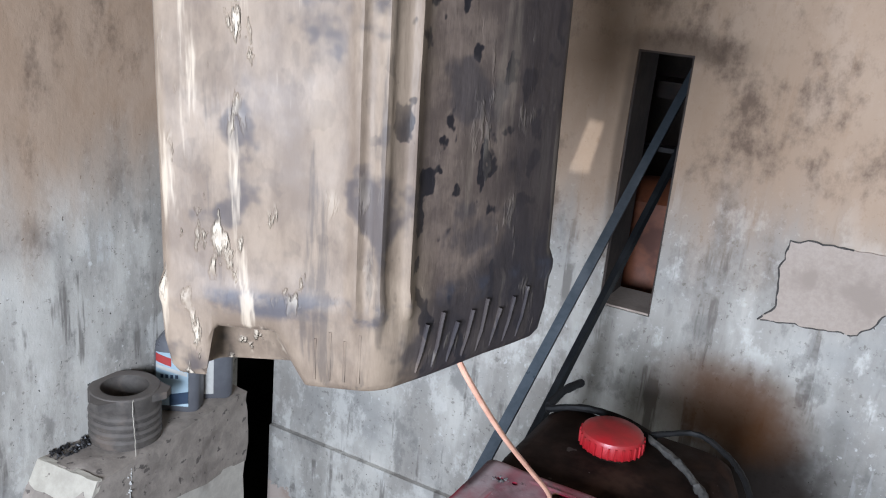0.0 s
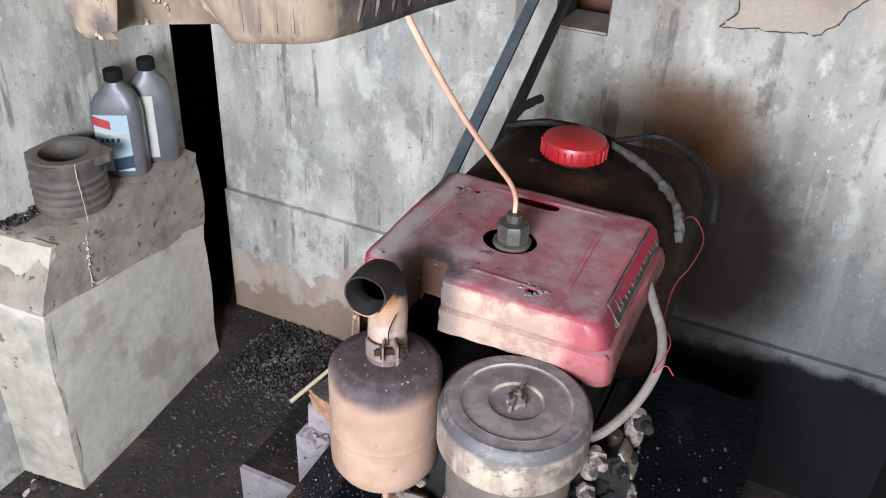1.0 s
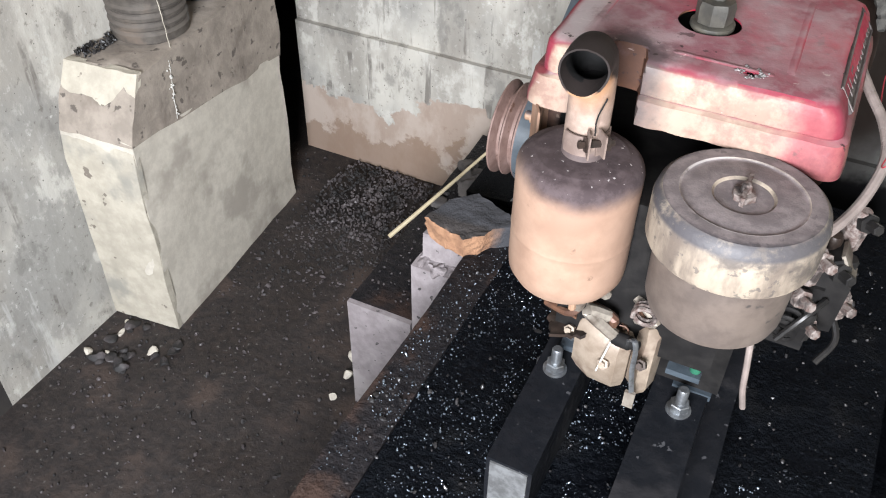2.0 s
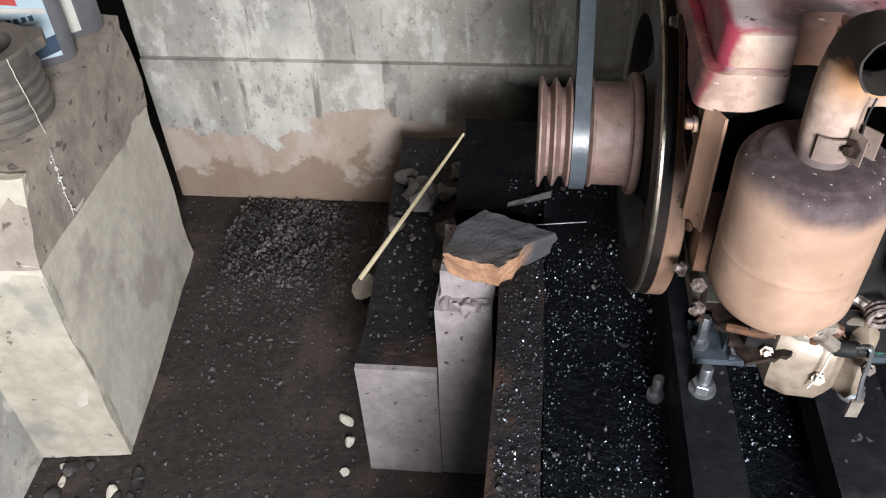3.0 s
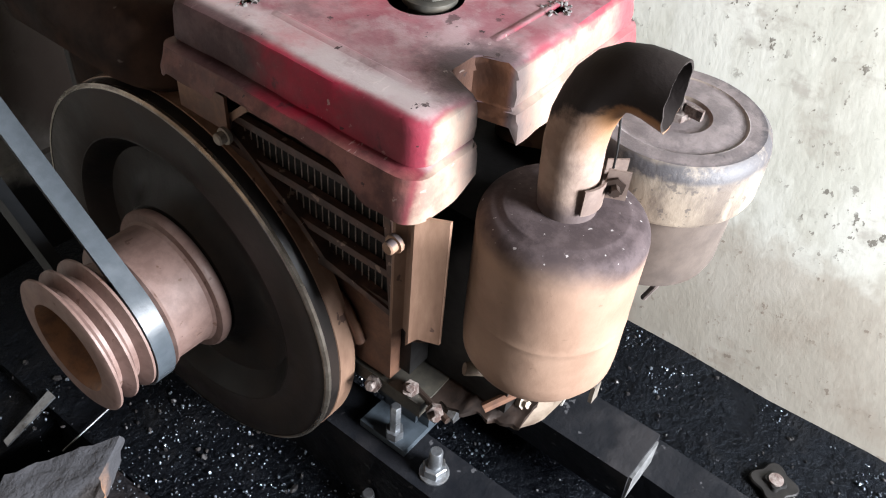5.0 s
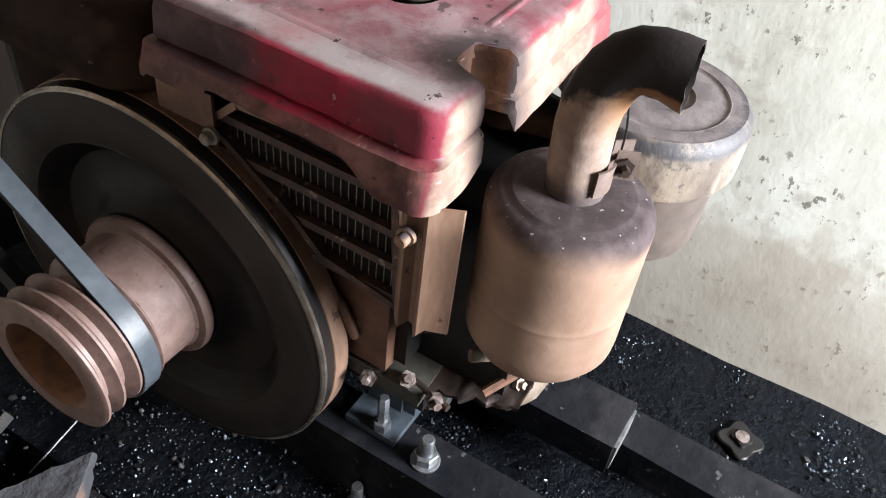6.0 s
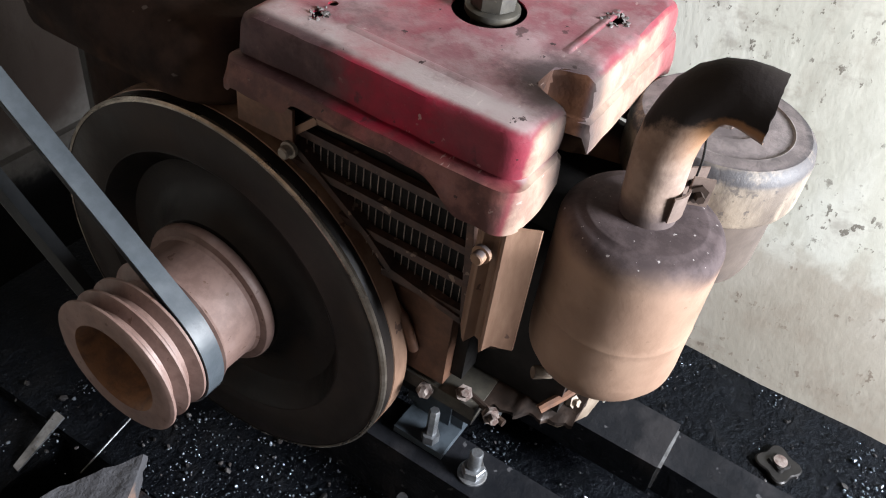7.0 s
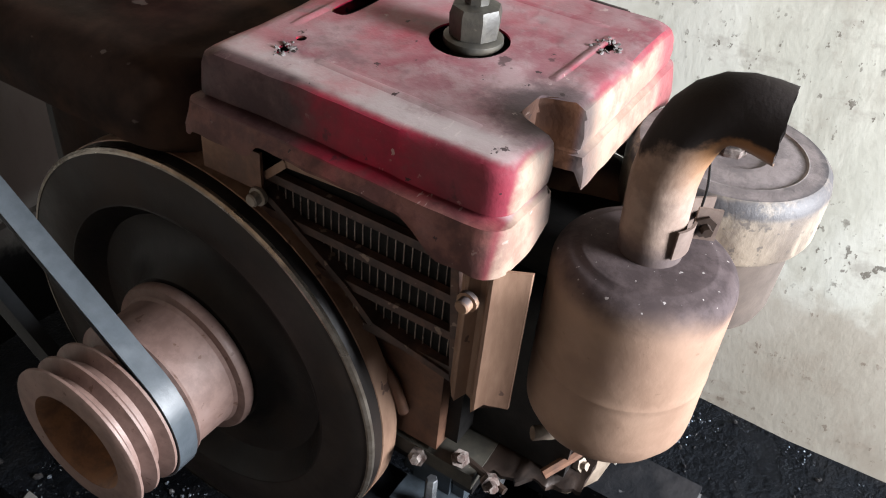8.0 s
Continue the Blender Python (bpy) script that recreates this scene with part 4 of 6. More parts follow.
x_lo, x_hi = min(p.x for p in low) + 0.0005, max(p.x for p in low) - 0.0005
strip = []
for i in range(121):
    x = x_lo + (x_hi - x_lo) * i / 120
    y0, y1 = jerry_span(x)
    z = 0.043 * jerry_arch(x)
    strip.append([bm.verts.new((x, y0 + (y1 - y0) * j / 8, 0.0005 + z * (1, 0.92, 0, 0, 0, 0, 0, 0, 0)[j])) for j in range(9)])
for a, e in zip(strip, strip[1:]):
    for j in range(8):
        bm.faces.new((a[j], e[j], e[j + 1], a[j + 1]))
part("underside", bm, M_JERRY, jerry, "channelled underside", 40)
for k in range(8):
    bm = B()
    x = 0.034 + k * 0.0150
    y = -0.116 + (x + 0.002) * 0.479 + 0.001
    s = 0.8 + 0.35 * math.sin(k * 2.1)
    tube(bm, [(x + 0.005, y + 0.0015, 0.034 + 0.020 * s), (x + 0.001, y + 0.002, 0.028), (x - 0.003, y + 0.004, 0.010)], 0.0020, 6)
    part("bottom_rib", bm, M_JERRY, jerry)
for k in range(4):
    bm = B()
    x = -0.016 - k * 0.010
    y = -0.116 - (x + 0.002) * 0.484 + 0.0015
    tube(bm, [(x, y + 0.001, 0.050 - 0.006 * (k % 2)), (x, y + 0.002, 0.030), (x, y + 0.004, 0.010)], 0.0014, 6)
    part("bottom_rib", bm, M_JERRY, jerry)
bm = B()
tube(bm, smooth_path([(-0.05, 0.02, 0.392), (-0.05, 0.02, 0.425), (0.0, 0.02, 0.435), (0.05, 0.02, 0.425), (0.05, 0.02, 0.392)], 6), 0.010, 10)
part("handle", bm, M_JERRY, jerry)
bm = B()
tube(bm, [(0, 0.02, 0.425), (0.0, 0.0, 0.60), (0.0, 0.0, (ZC - JZ) / JS)], 0.002, 8)
part("hanging_wire", bm, M_STEEL, jerry)

bm = B()
hose_a = Vector((-0.0313, -0.292, 1.197))
fit_at = Vector(EAT) + Vector((-0.019, -0.081, 0.935))
tube(bm, smooth_path([hose_a + Vector((-0.003, 0.012, 0.012)), hose_a, hose_a.lerp(fit_at, 0.35) + Vector((0, 0, -0.002)), hose_a.lerp(fit_at, 0.70) + Vector((0.0, 0.0, 0.008)), hose_a.lerp(fit_at, 0.88) + Vector((0.003, 0.0, 0.012)), fit_at + Vector((0.0, -0.001, 0.012)), fit_at + Vector((0, 0, -0.010))], 8), 0.0023, 10)
tagged(part("fuel_hose", bm, M_HOSE), "thin orange fuel hose from jerrycan to filter", "hose")

# ---- the diesel engine ----
engine = thing("diesel_engine", EAT, 0, "small single-cylinder diesel engine with a faded red hood", "engine")


def rrect(u0, u1, v0, v1, r, z, rear=None):
    pts = []
    q = r if rear is None else rear
    for cx, cy, a0, rad in ((u1 - q, v1 - q, 0, q), (u0 + q, v1 - q, 90, q), (u0 + r, v0 + r, 180, r), (u1 - r, v0 + r, 270, r)):
        for i in range(7):
            an = radians(a0 + i * 15)
            pts.append(Vector((cx + rad * math.cos(an), cy + rad * math.sin(an), z)))
    return pts


def fill_between(pts, counts):
    out = []
    for i, p in enumerate(pts):
        q = pts[(i + 1) % len(pts)]
        n = counts[i]
        out += [p.lerp(q, j / n) for j in range(n)]
    return out


# outline of the hood's foot, and how far each level stands in from it: left, right, front, rear, height
HOOD_FOOT = (-0.150, 0.116, -0.182, 0.041)
HOOD_LEVELS = [(0, 0, 0, 0, 0.858), (0, 0, 0, 0, 0.860), (0.0025, 0.001, 0.001, 0.001, 0.8640), (0.0040, 0.003, 0.002, 0.002, 0.8676), (0.0115, 0.006, 0.0045, 0.004, 0.8690),
               (0.0142, 0.0078, 0.0066, 0.005, 0.8702), (0.0112, 0.008, 0.0048, 0.005, 0.8718), (0.0114, 0.009, 0.0040, 0.006, 0.8800), (0.0122, 0.013, 0.0042, 0.007, 0.8905),
               (0.0130, 0.0175, 0.0055, 0.009, 0.8962), (0.0146, 0.0215, 0.0085, 0.012, 0.8989), (0.0180, 0.026, 0.0125, 0.016, 0.9001), (0.0290, 0.031, 0.0200, 0.021, 0.9003)]


def hood_ring(left, right, front, rear, z):
    u0, u1, v0, v1 = HOOD_FOOT
    r = max(0.007, 0.016 - 0.3 * front)
    return rrect(u0 + left, u1 - right, v0 + front, v1 - rear, r, z, 0.009)


base_ring = hood_ring(*HOOD_LEVELS[2])
counts = [1 if (base_ring[(i + 1) % 28] - p).length < 0.012 else max(1, round((base_ring[(i + 1) % 28] - p).length / 0.0020)) for i, p in enumerate(base_ring)]
rings = [fill_between(hood_ring(*h), counts) for h in HOOD_LEVELS]


def ease(x):
    x = max(0.0, min(1.0, x))
    return x * x * (3 - 2 * x)


for k, r in enumerate(rings):
    for p in r:
        if p.y < -0.13:
            # pressed hollow that clears the exhaust
            w = ease((0.0205 - abs(p.x + 0.0700)) / 0.0070)
            if p.y < -0.150:
                p.y += (-0.150 - p.y) * w
            if 7 < k < 12:
                p.z -= 0.0012 * (k - 7) * w * (1 if k < 11 else 0.2)
        if k < 3:
            low = 0.0
            if p.x < -0.135 and p.y > -0.03:
                low = 0.008 * ease((p.y + 0.022) / 0.010)
            if p.x < -0.08 and p.y < -0.115:
                low = max(low, 0.019 * ease((-0.118 - p.y) / 0.03) * (1 - 0.5 * ease((p.x + 0.115) / 0.03)))
            if p.y < -0.15 and p.x > -0.05:
                low = 0.012 + 0.008 * ease((p.x - 0.07) / 0.03)
            if p.x > 0.10 and p.y > -0.15:
                low = 0.012
            if p.y > 0.03:
                low = 0.010
            p.z -= low * (1 - k / 3)
            p.z += 0.0016 * noise.noise(Vector((p.x * 60, p.y * 60, 4)))
        if k < 11:
            p += noise.noise_vector(p * 18) * 0.0014 + noise.noise_vector(p * 50) * 0.0005
bm = B()
rows = loft(bm, rings, False, False)
outer = rows[-1]


def hole(cx, cy, rx, ry, n=40, star=0.0, power=1.0):
    out = []
    for i in range(n):
        a = -2 * math.pi * i / n
        k = 1 + star * noise.noise(Vector((math.cos(a) * 3, math.sin(a) * 3, cx * 50)))
        c, s = math.cos(a), math.sin(a)
        out.append(bm.verts.new((cx + math.copysign(abs(c) ** power, c) * rx * k, cy + math.copysign(abs(s) ** power, s) * ry * k, 0.9003)))
    return out


holes = [hole(-0.0205, -0.082, 0.0272, 0.0250), hole(-0.022, 0.002, 0.0245, 0.008, 32, 0, 0.6), hole(0.029, -0.1535, 0.006, 0.0055, 20, 1.1),
         hole(-0.106, -0.006, 0.0055, 0.004, 16, 0.9), hole(-0.0887, -0.0045, 0.0035, 0.0032, 16)]
edges = [bm.edges.get((outer[i], outer[(i + 1) % len(outer)])) for i in range(len(outer))]
for h in holes:
    edges += [bm.edges.new((h[i], h[(i + 1) % len(h)])) for i in range(len(h))]
bmesh.ops.triangle_fill(bm, use_beauty=True, use_dissolve=False, edges=edges)
for h in holes:
    inside_h = set(h)
    shut = [f for f in bm.faces if all(v in inside_h for v in f.verts)]
    bmesh.ops.delete(bm, geom=shut, context="FACES_ONLY")
for h in holes:
    low = [bm.verts.new(v.co + Vector((0, 0, -0.0015))) for v in h]
    for i in range(len(h)):
        j = (i + 1) % len(h)
        bm.faces.new((h[i], h[j], low[j], low[i]))
hood = part("hood", bm, M_RED, engine, "faded red sheet-metal hood, dusty and dented", 32)
# shallow pressed beads on the top
for u0, v0, u1, v1 in ((-0.104, -0.022, -0.108, -0.148), (0.055, 0.008, 0.058, -0.150), (0.050, -0.150, -0.040, -0.1475), (-0.085, 0.012, 0.060, 0.0135)):
    bm = B()
    a, b = Vector((u0, v0, 0.9003)), Vector((u1, v1, 0.9003))
    across = Vector((-(b - a).y, (b - a).x, 0)).normalized()
    ridge = []
    for i in range(17):
        k = i / 16
        h = 0.0010 * min(1.0, 6 * k, 6 * (1 - k))
        sink = -0.0012 if i in (0, 16) else 0.0
        c = a.lerp(b, k) + across * 0.0006 * noise.noise(Vector((k * 5, u0 * 40, 1)))
        ridge.append([c + across * w + Vector((0, 0, z + sink)) for w, z in ((-0.0042, -0.001), (-0.0042, 0), (-0.0018, h * 0.75), (0.0004, h), (0.0012, h * 0.8), (0.0024, 0), (0.0024, -0.001))])
    loft(bm, ridge)
    part("pressed_bead", bm, M_RED, hood)
# burnt crust crumbling round two of the holes
for cu, cv, spread, count in ((0.029, -0.1535, 0.0125, 46), (-0.106, -0.006, 0.0095, 26)):
    bm = B()
    rng = random.Random(count)
    for k in range(count):
        a, d = rng.uniform(0, 6.283), spread * rng.uniform(0.42, 1.0) ** 0.8
        size = rng.uniform(0.0008, 0.0024) * (1.25 - 0.5 * d / spread)
        at = Vector((cu + d * math.cos(a), cv + 0.75 * d * math.sin(a), 0.9004))
        got = bmesh.ops.create_icosphere(bm, subdivisions=1, radius=size, matrix=Matrix.Translation(at) @ Euler((rng.uniform(-0.7, 0.7), rng.uniform(-0.7, 0.7), a)).to_matrix().to_4x4() @ Matrix.Diagonal((1.3, 0.8, 0.42, 1)))
    roughen(bm, 0.0011, 330, count)
    part("burnt_crust", bm, M_CRUST, hood, "grey burnt crust round a hole", 20)
# name plate on the side slope, lettering as raised bars
bm = B()
n0, n1 = Vector((0.0915, 0, 0.8965)), Vector((0.1065, 0, 0.8755))
slope = (n1 - n0).normalized()
out_n = Vector((-slope.z, 0, slope.x)) * (1 if slope.x > 0 else -1)
if out_n.z < 0:
    out_n = -out_n


def on_plate(s, v, h):
    return n0 + slope * s + Vector((0, v, 0)) + out_n * h


def plate_box(bm, s0, s1, v0, v1, h0, h1):
    v = [bm.verts.new(on_plate(s, y, h)) for h in (h0, h1) for s, y in ((s0, v0), (s1, v0), (s1, v1), (s0, v1))]
    for f in ((3, 2, 1, 0), (4, 5, 6, 7), (0, 1, 5, 4), (1, 2, 6, 5), (2, 3, 7, 6), (3, 0, 4, 7)):
        bm.faces.new([v[i] for i in f])


plate_box(bm, 0.0, 0.024, -0.142, 0.016, 0.001, 0.0045)
soften(bm, 0.001, 2)
plate = part("name_plate", bm, M_PLATE, engine, "worn dark metal plate with raised bars")
bm = B()
plate_box(bm, 0.0005, 0.0025, -0.140, 0.014, 0.0044, 0.0056)
plate_box(bm, 0.0215, 0.0235, -0.140, 0.014, 0.0044, 0.0056)
plate_box(bm, 0.0025, 0.0215, -0.140, -0.138, 0.0044, 0.0056)
plate_box(bm, 0.0025, 0.0215, 0.012, 0.014, 0.0044, 0.0056)
part("plate_rim", bm, M_PLATEBAR, plate)
for k in range(6):
    bm = B()
    v = -0.124 + k * 0.0225
    plate_box(bm, 0.006, 0.018, v, v + 0.0026, 0.0044, 0.0052)
    plate_box(bm, 0.006, 0.018, v + 0.0095, v + 0.0121, 0.0044, 0.0052)
    plate_box(bm, 0.006 if k % 2 else 0.0155, 0.0085 if k % 2 else 0.018, v + 0.0026, v + 0.0095, 0.0044, 0.0052)
    part("raised_bar", bm, M_PLATEBAR, plate)

# filter fitting in the hood
bm = B()
lathe(bm, [(0.010, 0.86), (0.0140, 0.865), (0.0140, 0.896), (0.0180, 0.897), (0.0192, 0.8990), (0.0190, 0.9020), (0.0172, 0.9030), (0.0145, 0.9035), (0.0145, 0.906)], (-0.018, -0.083, 0), seg=32)
fitting = part("filter_neck", bm, M_COVERDK, engine, "stained alloy filler neck")
bm = B()
lathe(bm, [(0.0135, 0.9020), (0.0160, 0.9040), (0.0168, 0.9175), (0.0152, 0.9225), (0.0080, 0.924), (0.0078, 0.932)], (-0.018, -0.083, 0), seg=8)
soften(bm, 0.0012, 2)
part("hex_cap", bm, M_COVERDK, fitting, "dusty faceted cap")

# black sheet added below the hood's holes in place of their inner shade
bm = B()
box(bm, -0.095, 0.072, -0.135, 0.036, 0.866, 0.872)
box(bm, -0.040, 0.072, -0.170, -0.136, 0.866, 0.872)
soften(bm, 0.002, 1)
part("dark_hole_backing", bm, M_BLACK, engine, "black deck added under the hood to keep its holes dark")
# fuel tank behind the hood
bm = B()
rows = []
for z, u0, u1, v0, v1, r in ((0.665, -0.098, 0.110, 0.050, 0.250, 0.03), (0.675, -0.106, 0.120, 0.046, 0.258, 0.03), (0.806, -0.108, 0.125, 0.046, 0.262, 0.04), (0.814, -0.145, 0.125, 0.046, 0.264, 0.045), (0.820, -0.152, 0.125, 0.046, 0.264, 0.048), (0.845, -0.154, 0.122, 0.046, 0.266, 0.048), (0.868, -0.142, 0.108, 0.046, 0.268, 0.040), (0.876, -0.126, 0.092, 0.052, 0.258, 0.028)):
    rows.append(rrect(u0, u1, v0, v1, r, z))
loft(bm, rows)
roughen(bm, 0.0015, 12)
tank = part("fuel_tank", bm, M_TANK, engine, "dark brown oiled sheet-metal tank", 40)
bm = B()
lathe(bm, [(0.030, 0.870), (0.030, 0.884), (0.027, 0.886)], (-0.037, 0.180, 0), seg=32)
part("tank_neck", bm, M_TANK, tank)
bm = B()
lathe(bm, [(0.0385, 0.882), (0.0400, 0.884), (0.0400, 0.899), (0.0385, 0.903), (0.033, 0.9065), (0.015, 0.908)], (-0.037, 0.180, 0), seg=48)
cap = part("tank_cap", bm, M_CAP, engine, "bright red plastic cap with grip ribs")
for k in range(28):
    a = 2 * math.pi * k / 28
    bm = B()
    c, s = math.cos(a), math.sin(a)
    ring = [(0.0393, -0.0017), (0.0418, -0.0012), (0.0418, 0.0012), (0.0393, 0.0017)]
    loft(bm, [[(-0.037 + x * c - y * s, 0.180 + x * s + y * c, z) for x, y in ring] for z in (0.8835, 0.899)])
    part("grip_rib", bm, M_CAP, cap)
# rope and greasy cable over the tank
for name, pts, r, mat_, lab in (
        ("tank_strap", [(-0.150, 0.236, 0.872), (-0.101, 0.258, 0.880), (-0.042, 0.256, 0.882), (0.005, 0.236, 0.881)], 0.0055, M_BLACK, "black greasy strap"),
        ("strap_end", [(-0.148, 0.240, 0.876), (-0.141, 0.276, 0.887), (-0.128, 0.312, 0.890)], 0.006, M_BLACK, "black strap end"),
        ("cord", [(0.000, 0.226, 0.884), (0.049, 0.190, 0.883), (0.085, 0.150, 0.881), (0.103, 0.122, 0.877), (0.114, 0.100, 0.868), (0.120, 0.088, 0.850)], 0.0050, M_BAGCORD, "greasy grey cord"),
        ("cable", [(-0.002, 0.236, 0.884), (0.048, 0.268, 0.890), (0.091, 0.250, 0.886), (0.120, 0.220, 0.880), (0.140, 0.178, 0.872), (0.146, 0.150, 0.850)], 0.0040, M_BLACK, "black cable")):
    bm = B()
    tube(bm, smooth_path(pts, 8), r, 8)
    roughen(bm, 0.0034 if name == "cord" else 0.0012, 130)
    part(name, bm, mat_, engine, lab)

# radiator grille below the hood, seen on the flywheel side
GU = -0.128
bm = B()
box(bm, GU + 0.004, GU + 0.03, -0.150, 0.03, 0.738, 0.84)
part("radiator_core", bm, M_BLACK, engine, "black radiator core")
edge_line = [(-0.006, 0.816), (-0.010, 0.8265), (-0.028, 0.8435), (-0.132, 0.850), (-0.148, 0.836), (-0.156, 0.738), (-0.094, 0.749), (-0.073, 0.769)]
for (v0, z0), (v1, z1) in zip(edge_line, edge_line[1:] + edge_line[:1]):
    bm = B()
    d = Vector((0, v1 - v0, z1 - z0)).normalized()
    nrm = Vector((0, -d.z, d.y)) * 0.0026
    a, b = Vector((GU, v0, z0)), Vector((GU, v1, z1))
    w = Vector((0.006, 0, 0))
    loft(bm, [[a - nrm - w, a + nrm - w, a + nrm + w, a - nrm + w], [b - nrm - w, b + nrm - w, b + nrm + w, b - nrm + w]])
    soften(bm, 0.0012, 1)
    part("grille_frame", bm, M_BRKT if min(z0, z1) > 0.82 else M_GRILLE, engine)
for k in range(4):
    z = 0.828 - k * 0.028
    lo = max(-0.155, -0.155)
    hi = min(0.006, (0.010 if z > 0.80 else 0.010 - (0.806 - z) * 1.55))
    bm = B()
    box(bm, GU - 0.004, GU + 0.002, lo, hi, z - 0.0045, z + 0.0018)
    soften(bm, 0.0012, 1)
    part("louvre", bm, M_GRILLE, engine)
    if k < 3:
        for j in range(26):
            v = lo + 0.003 + j * 0.006
            zt = z - 0.0045
            hi2 = hi - 0.012
            if v > hi2:
                break
            bm = B()
            box(bm, GU + 0.0022, GU + 0.0029, v, v + 0.0005, zt - 0.0215, zt)
            part("fin", bm, M_FIN, engine)
bm = B()
box(bm, -0.1385, -0.1360, -0.012, 0.036, 0.818, 0.846)
soften(bm, 0.001, 1)
part("hood_tab", bm, M_RUSTTIN, engine, "tan sheet tab under the hood")
# side bracket of folded sheet
bm = B()
fold = [(-0.1350, -0.1550), (-0.1410, -0.1602), (-0.1412, -0.1622), (-0.1358, -0.1672), (-0.1358, -0.1705), (-0.1416, -0.1745), (-0.1414, -0.1765), (-0.1370, -0.1805), (-0.1300, -0.1935)]
inner = [(u + 0.0022, v) for u, v in fold[::-1]]
foot_z = [0.738, 0.733, 0.730, 0.735, 0.733, 0.728, 0.731, 0.735, 0.733]
foot_z += foot_z[::-1]
loft(bm, [[(u, v, foot_z[i] if k == 0 else 0.733 + k * 0.0268) for i, (u, v) in enumerate(fold + inner)] for k in range(5)])
bracket = part("folded_bracket", bm, M_BRKT, engine, "folded rust-streaked sheet bracket")
for v, z in ((-0.1641, 0.8153), (-0.010, 0.815)):
    bm = B()
    lathe(bm, [(0.0065, 0.0), (0.0065, 0.003), (0.0045, 0.0032), (0.0045, 0.008), (0.0036, 0.009)], (GU - 0.010 if v > -0.1 else -0.142, v, z), (-1, 0, 0), seg=12)
    part("cap_screw", bm, M_ALU if v > -0.1 else M_TAN, engine)

# crankcase, cylinder and the clutter at the engine's front
bm = B()
box(bm, -0.060, 0.085, -0.150, 0.25, 0.53, 0.66)
box(bm, -0.102, 0.085, -0.150, 0.25, 0.64, 0.80)
soften(bm, 0.010, 3)
crankcase = part("crankcase", bm, M_STEEL, engine, "oily cast-iron crankcase")
bm = B()
box(bm, -0.113, -0.086, -0.140, 0.02, 0.636, 0.735)
soften(bm, 0.010, 3)
roughen(bm, 0.0015, 30)
part("side_cover", bm, M_RUSTTIN, engine, "rust-brown side cover")
# flange along the crankcase, broken at its end
bm = B()
box(bm, -0.116, -0.055, -0.172, 0.10, 0.619, 0.633)
soften(bm, 0.003, 2)
dice(bm, 3)
roughen(bm, 0.0015, 40, 3)
flange = part("case_flange", bm, M_COVERDK, engine, "oily casting flange with bolts")
for u, v, z, way in ((-0.1165, -0.128, 0.6255, (-0.85, -0.2, 0.45)), (-0.108, -0.157, 0.634, (-0.5, -0.3, 0.8)), (-0.112, -0.183, 0.634, (-0.6, -0.6, 0.3))):
    bm = B()
    lathe(bm, [(0.0070, 0), (0.0070, 0.0055), (0.0040, 0.0057), (0.0040, 0.011), (0.0032, 0.012)], (u, v, z), way, seg=6)
    soften(bm, 0.0006, 1)
    part("flange_bolt", bm, M_CORR, flange)
bm = B()
tube(bm, [(-0.104, -0.160, 0.6315), (-0.112, -0.196, 0.6320)], 0.0030, 10)
part("stud", bm, M_CAST, flange)
bm = B()
tube(bm, smooth_path([(-0.117, -0.090, 0.700), (-0.119, -0.103, 0.690), (-0.116, -0.112, 0.662)], 6), 0.0042, 12)
part("breather_tube", bm, M_RUSTTIN, engine, "rusty short tube")
# ragged rusted sheet under the cylinder head
NU, NV = 9, 26
grid = []
for side in (0, 1):
    rows = []
    for j in range(NV):
        b = j / (NV - 1)
        v = -0.158 - 0.082 * b
        edge = -0.110 + 0.030 * b + 0.008 * noise.noise(Vector((b * 9, 3, 1))) + 0.004 * noise.noise(Vector((b * 31, 5, 1)))
        rows.append([Vector((edge + (-0.045 - edge) * i / (NU - 1), v + 0.003 * noise.noise(Vector((i * 1.3, b * 8, 6))), 0.630 + 0.016 * b * i / NU + 0.0028 * noise.noise(Vector((i * 0.9, b * 11, 2))) - 0.004 * side)) for i in range(NU)])
    grid.append(rows)
bm = B()
loft(bm, [[p for p in a] + [p for p in c[::-1]] for a, c in zip(*grid)])
roughen(bm, 0.0012, 120, 4)
part("ragged_sheet", bm, M_CAST, engine, "ragged rust-eaten sheet", 50)
bm = B()
box(bm, -0.080, 0.07, -0.225, -0.15, 0.635, 0.80)
soften(bm, 0.015, 3)
part("cylinder_head", bm, M_STEEL, engine)
bm = B()
ring = [(-0.054, -0.165), (-0.061, -0.205), (-0.057, -0.231), (-0.040, -0.241), (-0.012, -0.243), (-0.002, -0.236), (0.000, -0.165)]
loft(bm, [[(u * 0.86 - 0.003, v * 0.965, 0.582) for u, v in ring], [(u, v, 0.600) for u, v in ring], [(u, v, 0.634) for u, v in ring], [(u * 0.97, v * 0.985, 0.648) for u, v in ring], [(u * 0.82 - 0.004, v * 0.95, 0.656) for u, v in ring]])
soften(bm, 0.006, 4)
roughen(bm, 0.0010, 40)
cover = part("valve_cover", bm, M_COVER, engine, "stained pale aluminium cover")
bm = B()
lathe(bm, [(0.0170, 0.640), (0.0168, 0.654), (0.0150, 0.660), (0.0100, 0.6635), (0.0040, 0.6645)], (-0.034, -0.216, 0), seg=28)
roughen(bm, 0.0008, 60)
part("cover_boss", bm, M_ALU, cover, "bright worn boss")
bm = B()
ring = [(0.0005, -0.170), (-0.001, -0.232), (0.010, -0.243), (0.020, -0.238), (0.0235, -0.224), (0.022, -0.170)]
